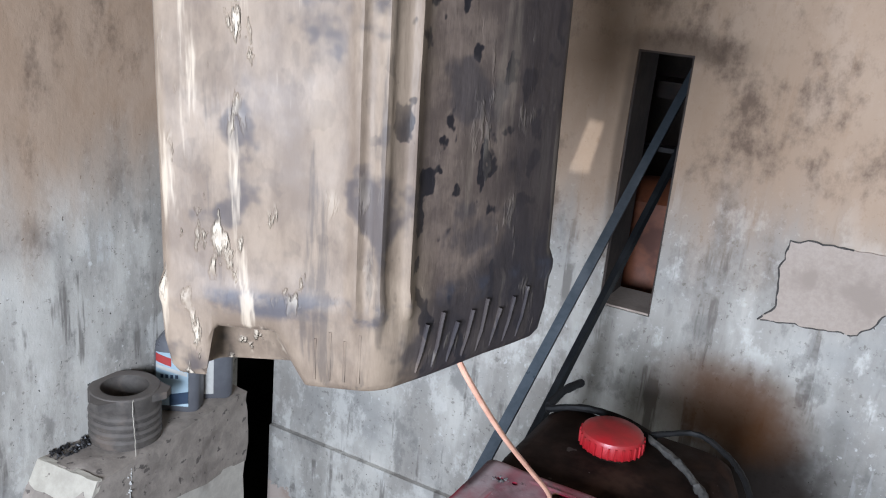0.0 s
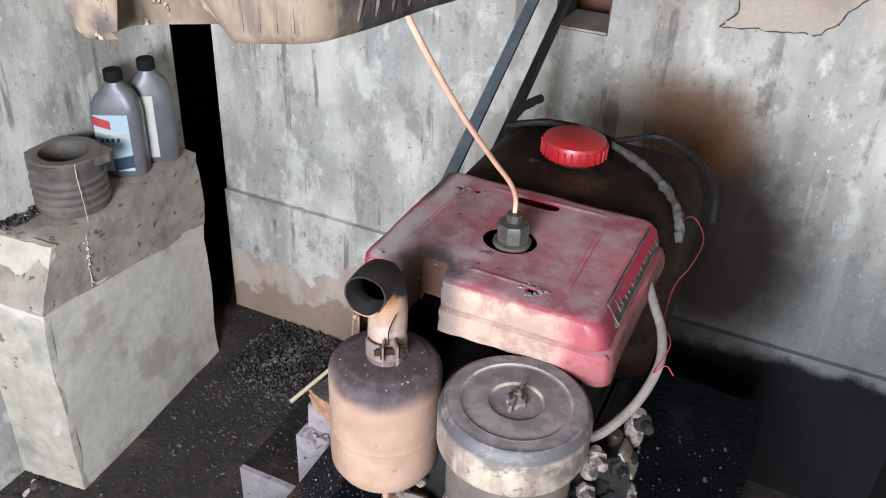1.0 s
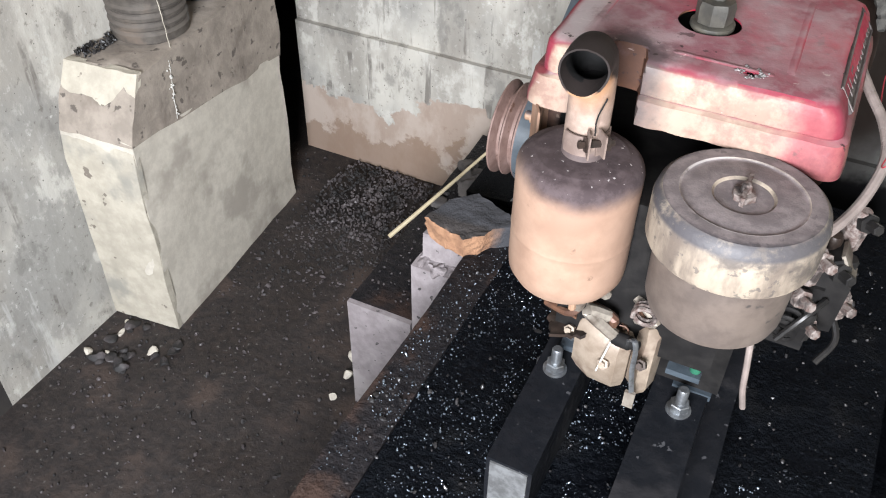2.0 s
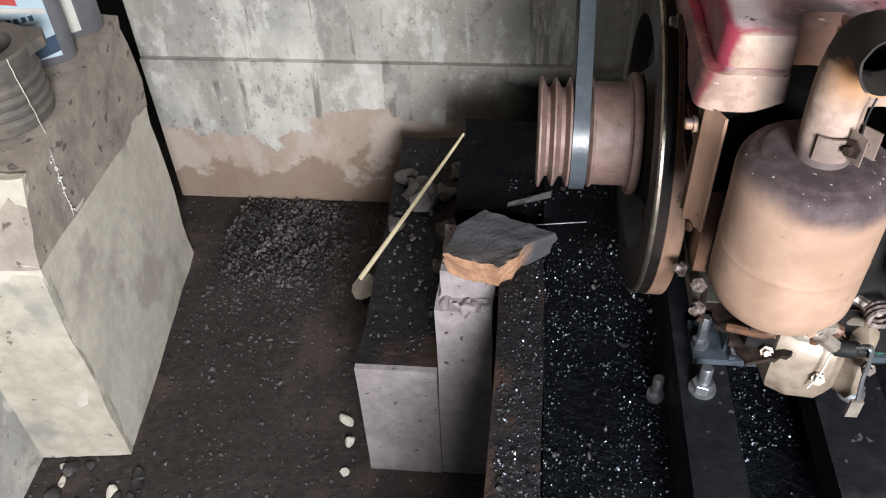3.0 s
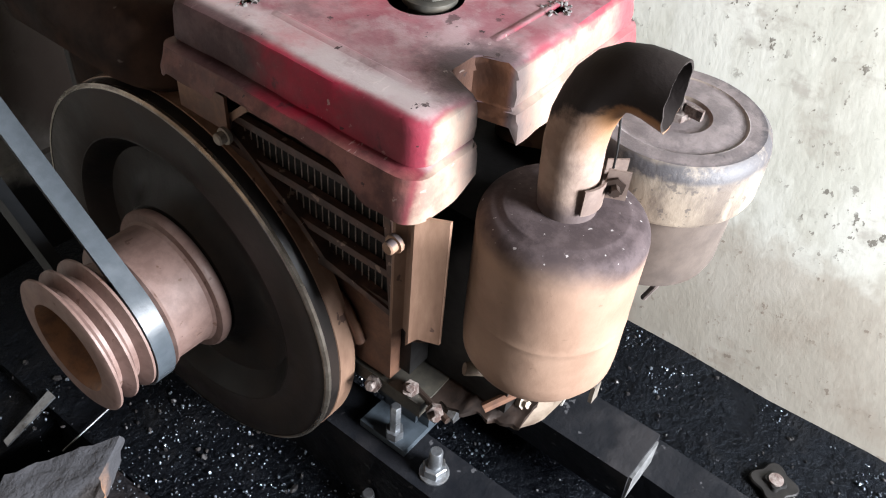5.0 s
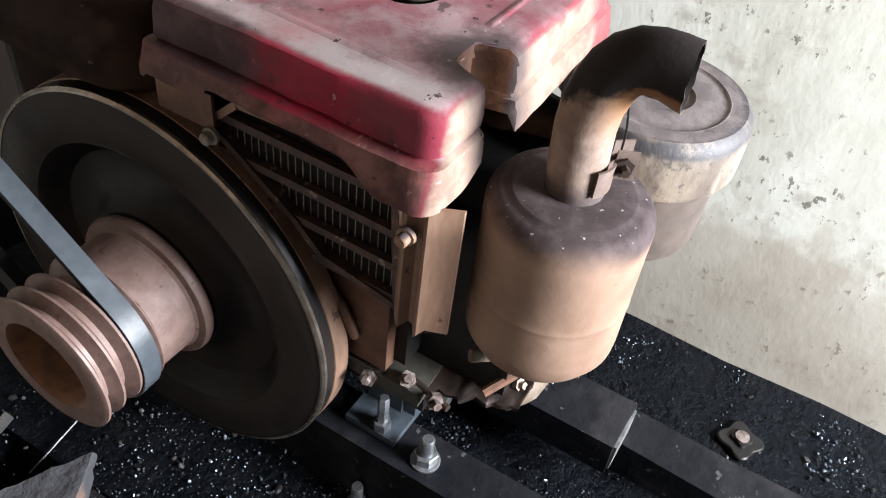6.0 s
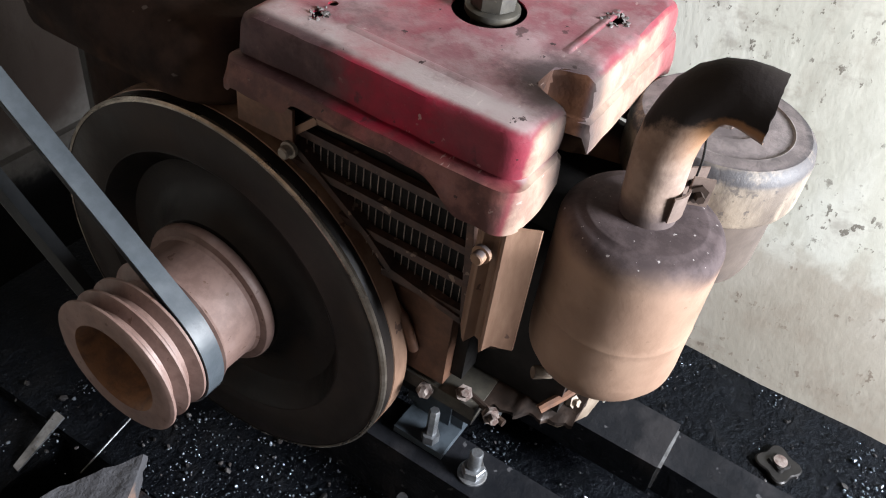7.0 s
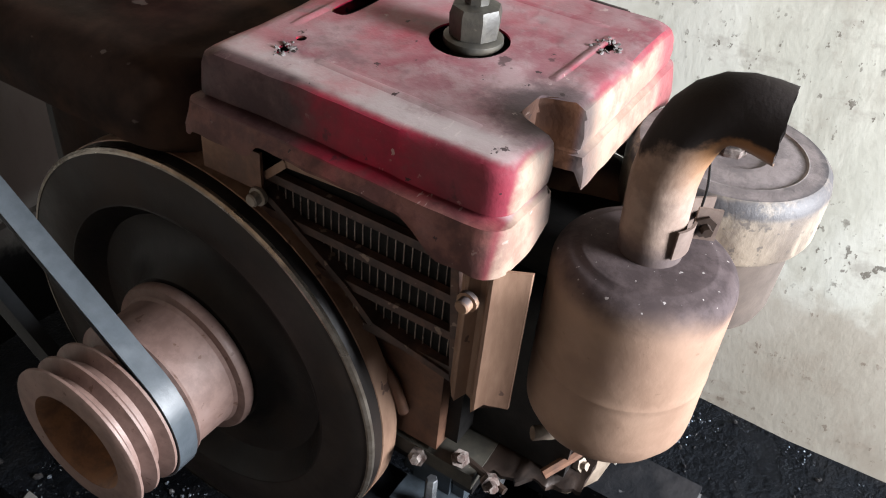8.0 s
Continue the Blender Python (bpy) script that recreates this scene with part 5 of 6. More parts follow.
loft(bm, [[(u * 0.8 + 0.003, v * 0.975, 0.588) for u, v in ring], [(u, v, 0.600) for u, v in ring], [(u, v * 0.985, 0.630) for u, v in ring], [(u * 0.9 + 0.002, v * 0.97, 0.660) for u, v in ring], [(u * 0.6 + 0.004, v * 0.94, 0.669) for u, v in ring]])
soften(bm, 0.004, 3)
roughen(bm, 0.0022, 55, 3)
part("side_lobe", bm, M_COVER, cover, "rough tan cast lobe")
bm = B()
lathe(bm, [(0.0035, -0.003), (0.0066, -0.002), (0.0070, 0.004), (0.0070, 0.014), (0.0052, 0.016), (0.0052, 0.023), (0.003, 0.024)], (-0.016, -0.243, 0.659), (0.93, -0.28, 0.22), seg=16)
part("black_plug", bm, M_BLACK, cover, "black greasy plug")
bm = B()
tube(bm, smooth_path([(-0.006, -0.246, 0.664), (0.002, -0.254, 0.674), (0.0052, -0.256, 0.662), (0.006, -0.257, 0.640), (0.010, -0.257, 0.612)], 6), 0.0030, 8, squash=0.6)
lever = part("lever", bm, M_ZINC, cover, "dull metal lever")
bm = B()
box(bm, 0.0045, 0.0145, -0.2600, -0.2565, 0.592, 0.612)
soften(bm, 0.001, 2)
part("lever_tag", bm, M_ALU, lever, "pale tag at the lever's end")
for u, v, z, mt in ((-0.0625, -0.228, 0.634, M_COVER), (-0.022, -0.244, 0.622, M_COVER), (0.012, -0.246, 0.640, M_CAST)):
    bm = B()
    lathe(bm, [(0.0058, 0), (0.0058, 0.005), (0.0032, 0.0052), (0.0032, 0.009)], (u, v, z), (-0.15, -0.8, 0.45), seg=6)
    soften(bm, 0.0005, 1)
    part("cover_nut", bm, mt, cover)
bm = B()
tube(bm, smooth_path([(-0.020, -0.246, 0.655), (-0.024, -0.250, 0.634), (-0.028, -0.2475, 0.612)], 6), 0.0009, 6)
part("drip_line", bm, M_LABEL_WHITE, cover, "pale dried run")
# plate, green fitting and tap under the filter
bm = B()
box(bm, 0.030, 0.064, -0.186, -0.150, 0.575, 0.582)
soften(bm, 0.002, 2)
part("bearer_plate", bm, M_FOOT, engine, "bluish bearer plate")
bm = B()
lathe(bm, [(0.0055, 0.582), (0.0062, 0.586), (0.0062, 0.602), (0.0045, 0.604), (0.0045, 0.612)], (0.057, -0.176, 0), seg=12)
part("green_fitting", bm, M_GREEN, engine, "green plastic fitting")
for k in range(9):
    bm = B()
    rng = random.Random(40 + k)
    u, v, z = rng.uniform(-0.075, 0.0), rng.uniform(-0.245, -0.19), rng.uniform(0.672, 0.715)
    pts = [(u, v, z), (u + rng.uniform(-0.03, 0.03), v - 0.012, z + rng.uniform(-0.02, 0.02)), (u + rng.uniform(-0.04, 0.04), v + 0.004, z - 0.03)]
    tube(bm, smooth_path(pts, 5), rng.uniform(0.003, 0.0065), 8)
    part("linkage_rod", bm, M_RUSTTIN if k % 2 else M_ALU, engine)
bm = B()
tube(bm, [(0.004 + 0.010 * math.cos(i * 0.55), -0.238 - i * 0.0004, 0.700 + 0.010 * math.sin(i * 0.55)) for i in range(30)], 0.0022, 6)
part("spring_coil", bm, M_CORR, engine)
# injection pump group on the far side
pump = part("pump_body", (lambda b: (box(b, 0.088, 0.136, -0.196, -0.120, 0.672, 0.745), soften(b, 0.010, 3), b)[2])(B()), M_STEEL, engine, "oily injection pump")
for u, v, z, w, h, mt in ((0.126, -0.165, 0.745, 0.011, 0.040, M_CAST), (0.142, -0.150, 0.765, 0.010, 0.040, M_CORR), (0.144, -0.170, 0.735, 0.011, 0.034, M_STEEL), (0.118, -0.205, 0.760, 0.009, 0.035, M_CORR), (0.150, -0.178, 0.712, 0.010, 0.026, M_CORR), (0.128, -0.205, 0.700, 0.010, 0.030, M_STEEL)):
    bm = B()
    lathe(bm, [(w, 0), (w, h * 0.55), (w * 0.7, h * 0.6), (w * 0.7, h * 0.9), (w * 0.5, h)], (u, v, z), (0.1, -0.1, 1), seg=10)
    soften(bm, 0.001, 1)
    part("pump_fitting", bm, mt, pump)
bm = B()
ring = [(0.124, 0.694), (0.152, 0.700), (0.154, 0.752), (0.140, 0.778), (0.126, 0.770)]
loft(bm, [[(u, v, z) for u, z in ring] for v in (-0.192, -0.164)])
soften(bm, 0.0025, 2)
part("governor_box", bm, M_STEEL, pump, "oily dark governor housing")
bm = B()
loft(bm, [[(0.138, v, 0.7795), (0.153, v, 0.7545), (0.1555, v, 0.7560), (0.1405, v, 0.7815)] for v in (-0.190, -0.168)])
part("bright_plate", bm, M_ALU, pump, "bright worn plate")
for k, z in enumerate((0.706, 0.716, 0.726)):
    bm = B()
    tube(bm, [(0.116 + 0.013 * math.cos(a * math.pi / 10), -0.212, z + 0.013 * math.sin(a * math.pi / 10)) for a in range(21)], 0.0022, 6)
    part("spring_turn", bm, M_STEEL, pump)
for pts in ([(0.140, -0.195, 0.735), (0.128, -0.214, 0.728), (0.112, -0.222, 0.700)], [(0.152, -0.175, 0.705), (0.160, -0.190, 0.690), (0.150, -0.205, 0.672)]):
    bm = B()
    tube(bm, smooth_path(pts, 6), 0.0030, 8)
    part("injector_pipe", bm, M_STEEL, pump)
for k, (u, v, z) in enumerate(((0.130, -0.205, 0.712), (0.148, -0.155, 0.795), (0.118, -0.212, 0.745), (0.152, -0.180, 0.725), (0.140, -0.190, 0.765), (0.122, -0.208, 0.785))):
    bm = B()
    lathe(bm, [(0.009, 0), (0.009, 0.006), (0.005, 0.0065), (0.005, 0.018), (0.004, 0.019)], (u, v, z), (0.5, -0.7, 0.2), seg=6)
    part("union_nut", bm, (M_CORR, M_STEEL, M_CORR)[k % 3], pump)
bm = B()
tube(bm, smooth_path([(0.108, -0.02, 0.862), (0.124, -0.046, 0.850), (0.140, -0.074, 0.840), (0.148, -0.111, 0.829), (0.140, -0.150, 0.810), (0.122, -0.190, 0.800), (0.105, -0.205, 0.795)], 8), 0.0046, 10)
part("return_tube", bm, M_TUBE, engine, "greyish flexible tube")
bm = B()
tube(bm, smooth_path([(0.090, -0.258, 0.742), (0.096, -0.261, 0.700), (0.100, -0.256, 0.665), (0.106, -0.245, 0.630)], 8), 0.0028, 10)
part("drain_tube", bm, M_TUBE, engine, "greyish flexible tube")
for pts in ([(0.110, 0.10, 0.86), (0.124, 0.138, 0.858), (0.144, 0.108, 0.85), (0.142, 0.050, 0.846), (0.134, 0.010, 0.842), (0.136, -0.05, 0.835)],
            [(0.136, -0.05, 0.835), (0.152, -0.09, 0.84), (0.146, -0.125, 0.83), (0.156, -0.130, 0.845), (0.165, -0.140, 0.845)]):
    bm = B()
    tube(bm, smooth_path(pts, 8), 0.0006, 6)
    part("loose_wire", bm, M_WIRE_RED, engine, "thin red loose wire")

# exhaust: muffler with elbow
MU, MV = -0.075, -0.237
bm = B()
lathe(bm, [(0.033, 0.714), (0.046, 0.716), (0.0515, 0.726), (0.0522, 0.736), (0.0522, 0.764), (0.0522, 0.7678), (0.0525, 0.7690), (0.0525, 0.7702), (0.0522, 0.7714), (0.0522, 0.776), (0.0522, 0.800), (0.0524, 0.828), (0.0522, 0.8305), (0.0515, 0.8335), (0.0502, 0.8362), (0.0484, 0.8385), (0.0462, 0.8403), (0.0436, 0.8415), (0.0400, 0.8423), (0.0385, 0.8436), (0.0370, 0.8440), (0.0300, 0.8446), (0.016, 0.8452)], (MU, MV, 0), seg=64)
muffler = part("muffler", bm, M_MUFF, engine, "heat-browned steel muffler drum", 50)
bm = B()
RP = 0.0176
WAY = Vector((0.09, -0.996, 0))
line = [Vector((MU, MV, z)) + WAY * r for r, z in ((0.0, 0.842), (-0.002, 0.858), (-0.003, 0.874), (-0.0035, 0.890), (-0.0022, 0.905), (0.0010, 0.9165), (0.0046, 0.9258), (0.0100, 0.9330), (0.0168, 0.9376), (0.0245, 0.9394), (0.0325, 0.9392), (0.0380, 0.9382), (0.0435, 0.9370))]
rings, inner = [], []
for i, p in enumerate(line):
    d = (line[min(i + 1, len(line) - 1)] - line[max(i - 1, 0)]).normalized()
    sd = Vector((1, 0.2, 0))
    sd = (sd - d * sd.dot(d)).normalized()
    up = sd.cross(d)
    end = max(0.0, (i - len(line) + 4) / 3)
    ring, inn = [], []
    for k in range(40):
        a = 2 * math.pi * k / 40
        off = sd * math.cos(a) + up * math.sin(a)
        # the mouth is battered: flattened at one side and cut ragged
        dent = 1 + 0.07 * end - 0.10 * end * max(0.0, math.cos(a - 0.6)) ** 2 - 0.03 * end * math.sin(3 * a)
        lip = d * (end ** 3 * (0.0045 * math.sin(a) + 0.0009 * noise.noise(Vector((math.cos(a) * 3, math.sin(a) * 3, 1)))))
        ring.append(p + off * RP * dent + lip)
        inn.append(p + off * (RP * dent - 0.0016) + lip)
    rings.append(ring)
    inner.append(inn)
loft(bm, rings + inner[:-5:-1], True, False)
bore_bm = B()
loft(bore_bm, [[q for q in r] for r in inner[4:-2]], True, False)
M_PIPE = bpy.data.materials.new("sooted_exhaust_pipe")
t, n, l, p = links(M_PIPE)
nA, nB = noise_node(t, 22, 6, 0.65), noise_node(t, 60, 5, 0.65, seed=3)
base = mix(t, ramp(t, nB, 0.35, 0.65), (0.36, 0.265, 0.215), (0.25, 0.180, 0.145))
reach = math2(t, "ADD", math2(t, "ADD", math2(t, "MULTIPLY", math2(t, "SUBTRACT", axis(t, 2), 0.908 * K), 12.0), math2(t, "MULTIPLY", upward(t), 0.55)), math2(t, "MULTIPLY", math2(t, "SUBTRACT", nA, 0.5), 0.8))
base = mix(t, math2(t, "MULTIPLY", ramp(t, reach, -0.30, -0.08, 0, 0.9), ramp(t, upward(t), 0.05, -0.35, 0.10, 1.0)), base, (0.33, 0.155, 0.060))
# shading at the stem's foot, put into the colour
base = mix(t, ramp(t, math2(t, "ADD", axis(t, 2), math2(t, "MULTIPLY", math2(t, "SUBTRACT", nA, 0.5), 0.02)), 0.862 * K, 0.848 * K, 0, 0.85), base, (0.060, 0.046, 0.050))
base = mix(t, ramp(t, reach, 0.0, 0.16), base, (0.020, 0.0145, 0.013))
l.new(base, p.inputs["Base Color"])
p.inputs["Roughness"].default_value = 0.7
p.inputs["Specular IOR Level"].default_value = 0.2
bump(t, p, nA, 0.001)
bump(t, p, nB, 0.0006)
pipe = part("exhaust_elbow", bm, M_PIPE, muffler, "sooted exhaust elbow, open end facing out", 50)
part("pipe_bore", bore_bm, M_BLACK, pipe, "black sooty inside of the pipe")
# strap clamp with folded ears, a nut between them, tied over with wire
bm = B()
for a0, a1 in ((-130, -66), (-44, 18)):
    ring = [(math.cos(radians(a0 + (a1 - a0) * k / 16)), math.sin(radians(a0 + (a1 - a0) * k / 16))) for k in range(17)]
    loft(bm, [[(MU + c * r, MV + sn * r, z) for r, z in ((0.0178, 0.852), (0.0194, 0.852), (0.0194, 0.870), (0.0178, 0.870))] for c, sn in ring])
clamp = part("pipe_clamp", bm, M_STRAP, muffler, "rusty strap clamp")
for off, flare in ((-0.0045, -0.002), (0.0045, 0.002)):
    bm = B()
    dvec = Vector((math.cos(radians(-55)), math.sin(radians(-55)), 0))
    svec = Vector((-dvec.y, dvec.x, 0))
    q = Vector((MU, MV, 0))
    pts = [q + dvec * 0.0178 + svec * off, q + dvec * 0.0305 + svec * (off + flare)]
    loft(bm, [[a + svec * w + Vector((0, 0, z)) for w, z in ((-0.0007, 0.857), (0.0007, 0.857), (0.0007, 0.877), (-0.0007, 0.877))] for a in pts])
    part("clamp_ear", bm, M_STRAP, clamp)
bm = B()
lathe(bm, [(0.0030, -0.013), (0.0030, -0.008), (0.0066, -0.0078), (0.0066, -0.0062), (0.0060, -0.006), (0.0030, -0.0058), (0.0030, 0.0065), (0.0062, 0.0068), (0.0062, 0.012), (0.0030, 0.0122), (0.0030, 0.016)], q + dvec * 0.0225 + Vector((0, 0, 0.8663)), svec, seg=6)
part("clamp_bolt", bm, M_CAST, clamp)
bm = B()
tube(bm, smooth_path([q + dvec * 0.021 + Vector((0, 0, 0.873)), q + dvec * 0.0205 + Vector((0, 0, 0.888)), q + dvec * 0.0195 + svec * 0.006 + Vector((0, 0, 0.904))], 6), 0.0007, 6)
part("tie_wire", bm, M_BLACK, clamp)
for a in (-20, 60):
    bm = B()
    lathe(bm, [(0.0035, 0), (0.0035, -0.010)], (MU + 0.04 * math.cos(radians(a)), MV - 0.04 * math.sin(radians(a)), 0.716), seg=8)
    part("drain_stub", bm, M_TAN, muffler)

# air filter
FU, FV = 0.0533, -0.2425
bm = B()
lathe(bm, [(0.046, 0.735), (0.0530, 0.737), (0.0555, 0.745), (0.0568, 0.800), (0.0575, 0.806)], (FU, FV, 0), seg=64)
afilter = part("air_filter_bowl", bm, M_FILTER, engine, "dusty brown-grey oil bath bowl")
bm = B()
lathe(bm, [(0.0570, 0.803), (0.0645, 0.8035), (0.0660, 0.807), (0.0662, 0.838), (0.0640, 0.846), (0.0600, 0.8495), (0.0480, 0.8500), (0.0468, 0.8490), (0.0440, 0.8487), (0.0420, 0.8492), (0.0240, 0.8492), (0.0220, 0.8472), (0.0140, 0.8465), (0.0030, 0.8465)], (FU, FV, 0), seg=72)
lid = part("air_filter_lid", bm, M_LID, engine, "dusty round filter lid with pressed rings")
bm = B()
lathe(bm, [(0.0095, 0.845), (0.0095, 0.852), (0.0042, 0.8525), (0.0042, 0.859), (0.003, 0.860)], (FU, FV, 0), seg=6)
roughen(bm, 0.0012, 160)
part("wing_nut_base", bm, M_CORR, lid, "corroded wing nut")
for sgn in (-1, 1):
    bm = B()
    box(bm, FU - 0.0015, FU + 0.0015, FV + min(0.004 * sgn, 0.017 * sgn), FV + max(0.004 * sgn, 0.017 * sgn), 0.850, 0.858)
    soften(bm, 0.0014, 2)
    roughen(bm, 0.0014, 150)
    part("wing", bm, M_CORR, lid)
bm = B()
tube(bm, smooth_path([(FU - 0.01, FV + 0.05, 0.79), (FU - 0.02, FV + 0.09, 0.80), (FU - 0.04, FV + 0.11, 0.77)], 6), 0.022, 16)
part("intake_duct", bm, M_TAN, engine)

# flywheel and pulley
CV, CZ = 0.062, 0.641
FR, FX = 0.171, -0.150
bm = B()
lathe(bm, [(0.030, 0.032), (FR - 0.006, 0.032), (FR, 0.028), (FR, 0.003), (FR - 0.002, 0.0), (FR - 0.044, 0.0), (FR - 0.048, 0.003), (FR - 0.054, 0.012), (FR - 0.060, 0.019), (0.092, 0.021), (0.080, 0.017), (0.072, 0.010), (0.066, 0.002), (0.040, -0.002)], (FX, CV, CZ), (1, 0, 0), seg=96)
flywheel = part("flywheel", bm, M_FLY, engine, "dark oiled cast flywheel")
bm = B()
lathe(bm, [(FR - 0.043, 0.0002), (FR - 0.042, -0.0003), (FR - 0.0045, -0.0003), (FR - 0.0035, 0.0002)], (FX, CV, CZ), (1, 0, 0), seg=96, cap0=False, cap1=False)
part("outer_face_ring", bm, M_FLYFACE, flywheel, "paler brownish outer face")
bm = B()
lathe(bm, [(FR - 0.0030, -0.0004), (FR - 0.0012, -0.0004), (FR + 0.0006, 0.0012), (FR + 0.0006, 0.0038), (FR - 0.0015, 0.0045)], (FX, CV, CZ), (1, 0, 0), seg=96, cap0=False, cap1=False)
part("bright_rim", bm, M_RIM, flywheel, "polished rim edge")
bm = B()
lathe(bm, [(FR - 0.001, 0.013), (FR + 0.0008, 0.014), (FR + 0.0008, 0.030), (FR - 0.001, 0.031)], (FX, CV, CZ), (1, 0, 0), seg=96, cap0=False, cap1=False)
part("rusty_rim", bm, M_BRKT, flywheel, "rust-brown rim band")
PX = FX
bm = B()
PR = 0.0590
prof = [(0.024, 0.0), (0.0640, 0.0), (0.0655, -0.003), (0.0655, -0.007), (0.0640, -0.0095), (0.0580, -0.0105), (0.0560, -0.013), (0.0555, -0.047), (PR - 0.001, -0.0475), (PR, -0.050), (PR - 0.012, -0.0575), (PR - 0.012, -0.0645), (PR, -0.0715), (PR, -0.0735),
        (PR - 0.011, -0.078), (PR - 0.011, -0.082), (PR, -0.0875), (PR, -0.0895), (PR - 0.011, -0.094), (PR - 0.011, -0.097), (PR + 0.001, -0.1025), (PR + 0.001, -0.1045), (PR - 0.002, -0.106), (0.040, -0.1065)]
lathe(bm, prof, (PX, CV, CZ), (1, 0, 0), seg=72, cap1=False)
pulley = part("belt_pulley", bm, M_PULLEY, engine, "rust-bloomed iron pulley with three grooves")
bm = B()
lathe(bm, [(0.0402, -0.1064), (0.037, -0.102), (0.033, -0.064), (0.026, -0.052), (0.010, -0.052)], (PX, CV, CZ), (1, 0, 0), seg=48, cap0=False)
part("pulley_bore", bm, M_PULLEY_IN, pulley, "rusty hollow bore")

# feet and mounting lugs
for u, sgn in ((-0.072, -1), (0.058, 1)):
    for v in (-0.112, 0.15):
        bm = B()
        box(bm, u - 0.020, u + 0.052 if sgn < 0 else u + 0.022, v - 0.030, v + 0.022, 0.507, 0.515)
        box(bm, u - 0.004 - 0.014 * sgn, u + 0.004 - 0.014 * sgn, v - 0.018, v + 0.018, 0.514, 0.545)
        if sgn < 0:
            box(bm, u + 0.014, u + 0.020, v - 0.030, v + 0.030, 0.514, 0.622)
        soften(bm, 0.002, 2)
        foot = part("mounting_foot", bm, M_FOOT, engine, "bluish steel mounting foot")
        bm = B()
        lathe(bm, [(0.0085, 0.515), (0.0085, 0.525), (0.0052, 0.5252), (0.0052, 0.556), (0.0042, 0.558)], (u + 0.012 * sgn, v - 0.012, 0), seg=6)
        part("foot_bolt", bm, M_ZINC, foot)
bm = B()
tube(bm, [(-0.063, -0.072, 0.570), (-0.063, -0.171, 0.570)], 0.0060, 12)
tie = part("tie_rod", bm, M_CAST, engine, "dark oily tie rod with nuts")
for v in (-0.080, -0.168):
    bm = B()
    lathe(bm, [(0.0090, 0), (0.0090, 0.007), (0.0062, 0.0072)], (-0.063, v, 0.570), (0, -1, 0), seg=6)
    part("rod_nut", bm, M_ZINC, tie)

# ---- rails under the engine ----
def rail(u0, u1, v0, v1, z0, z1, label):
    r = thing("mounting_rail", EAT, 0, label, "rail", "mounting rails")
    bm = B()
    box(bm, u0, u1, v0, v1, z0, z1)
    soften(bm, 0.004, 2)
    dice(bm, 4)
    roughen(bm, 0.0018, 25)
    part("beam", bm, M_RAIL, r, "", 50)
    bm = B()
    box(bm, u0 + 0.004, u1 - 0.004, v0 - 0.0022, v0 + 0.001, z0 + 0.006, z1 - 0.004)
    roughen(bm, 0.001, 60)
    part("sawn_end", bm, M_SAWN, r, "pale sawn end")
    return r


rail_a = rail(-0.107, -0.058, -0.312, 0.28, 0.418, 0.505, "oil-blackened mounting rail under the flywheel side of the engine")
rail_b = rail(0.019, 0.078, -0.308, 0.28, 0.468, 0.512, "oil-blackened mounting rail under the pump side of the engine")
for r, u, top in ((rail_a, -0.086, 0.505), (rail_b, 0.0526, 0.512)):
    for v in (-0.172, 0.20):
        bm = B()
        lathe(bm, [(0.0135, top), (0.0135, top + 0.0025), (0.0125, top + 0.003)], (u, v, 0), seg=24)
        part("washer", bm, M_ZINC, r)
        bm = B()
        lathe(bm, [(0.0105, top + 0.003), (0.0110, top + 0.004), (0.0110, top + 0.012), (0.0100, top + 0.013)], (u, v, 0), seg=6)
        part("nut", bm, M_ZINC, r)
        bm = B()
        lathe(bm, [(0.0062, top + 0.012), (0.0062, top + 0.032), (0.0050, top + 0.034)], (u, v, 0), seg=14)
        part("bolt_shank", bm, M_ZINC, r)

# ---- belt through the wall slot ----
belt = thing("drive_belt", EAT, 0, "grey rubber V-belt running from the pulley up through the wall slot", "belt")
A0, A1 = Vector((CV, CZ)), Vector((1.45, CZ + 1.388 * 0.70))
R0, R1 = PR - 0.002, 0.060
d = (A1 - A0).normalized()
nv = Vector((-d.y, d.x))
loop = []
for i in range(25):
    a = math.pi * i / 24
    loop.append(A0 + nv * R0 * math.cos(a) - d * R0 * math.sin(a))
for i in range(25):
    a = math.pi * i / 24
    loop.append(A1 - nv * R1 * math.cos(a) + d * R1 * math.sin(a))
bm = B()
BU = PX - 0.061
sect = [(-0.0085, 0.003), (0.0085, 0.003), (0.0055, -0.008), (-0.0055, -0.008)]
rings = []
n = len(loop)
for i, p in enumerate(loop):
    tan = (loop[(i + 1) % n] - loop[i - 1]).normalized()
    out_v = Vector((-tan.y, tan.x))
    if out_v.dot(p - (A0 if (p - A0).length < (p - A1).length else A1)) < 0:
        out_v = -out_v
    rings.append([(BU + 0.03 * (p.x - CV) + a, p.x + out_v.x * b, p.y + out_v.y * b) for a, b in sect])
rings.append(rings[0])
loft(bm, rings, False, False)
bmesh.ops.remove_doubles(bm, verts=bm.verts[:], dist=0.00005)
part("belt_loop", bm, M_BELT, belt)
bm = B()
sect = [(-0.0082, 0.0032), (0.0082, 0.0032), (0.0082, 0.0042), (-0.0082, 0.0042)]
rings = []
for i, q in enumerate(loop):
    tan = (loop[(i + 1) % n] - loop[i - 1]).normalized()
    out_v = Vector((-tan.y, tan.x))
    if out_v.dot(q - (A0 if (q - A0).length < (q - A1).length else A1)) < 0:
        out_v = -out_v
    rings.append([(BU + 0.03 * (q.x - CV) + a, q.x + out_v.x * b, q.y + out_v.y * b) for a, b in sect])
rings.append(rings[0])
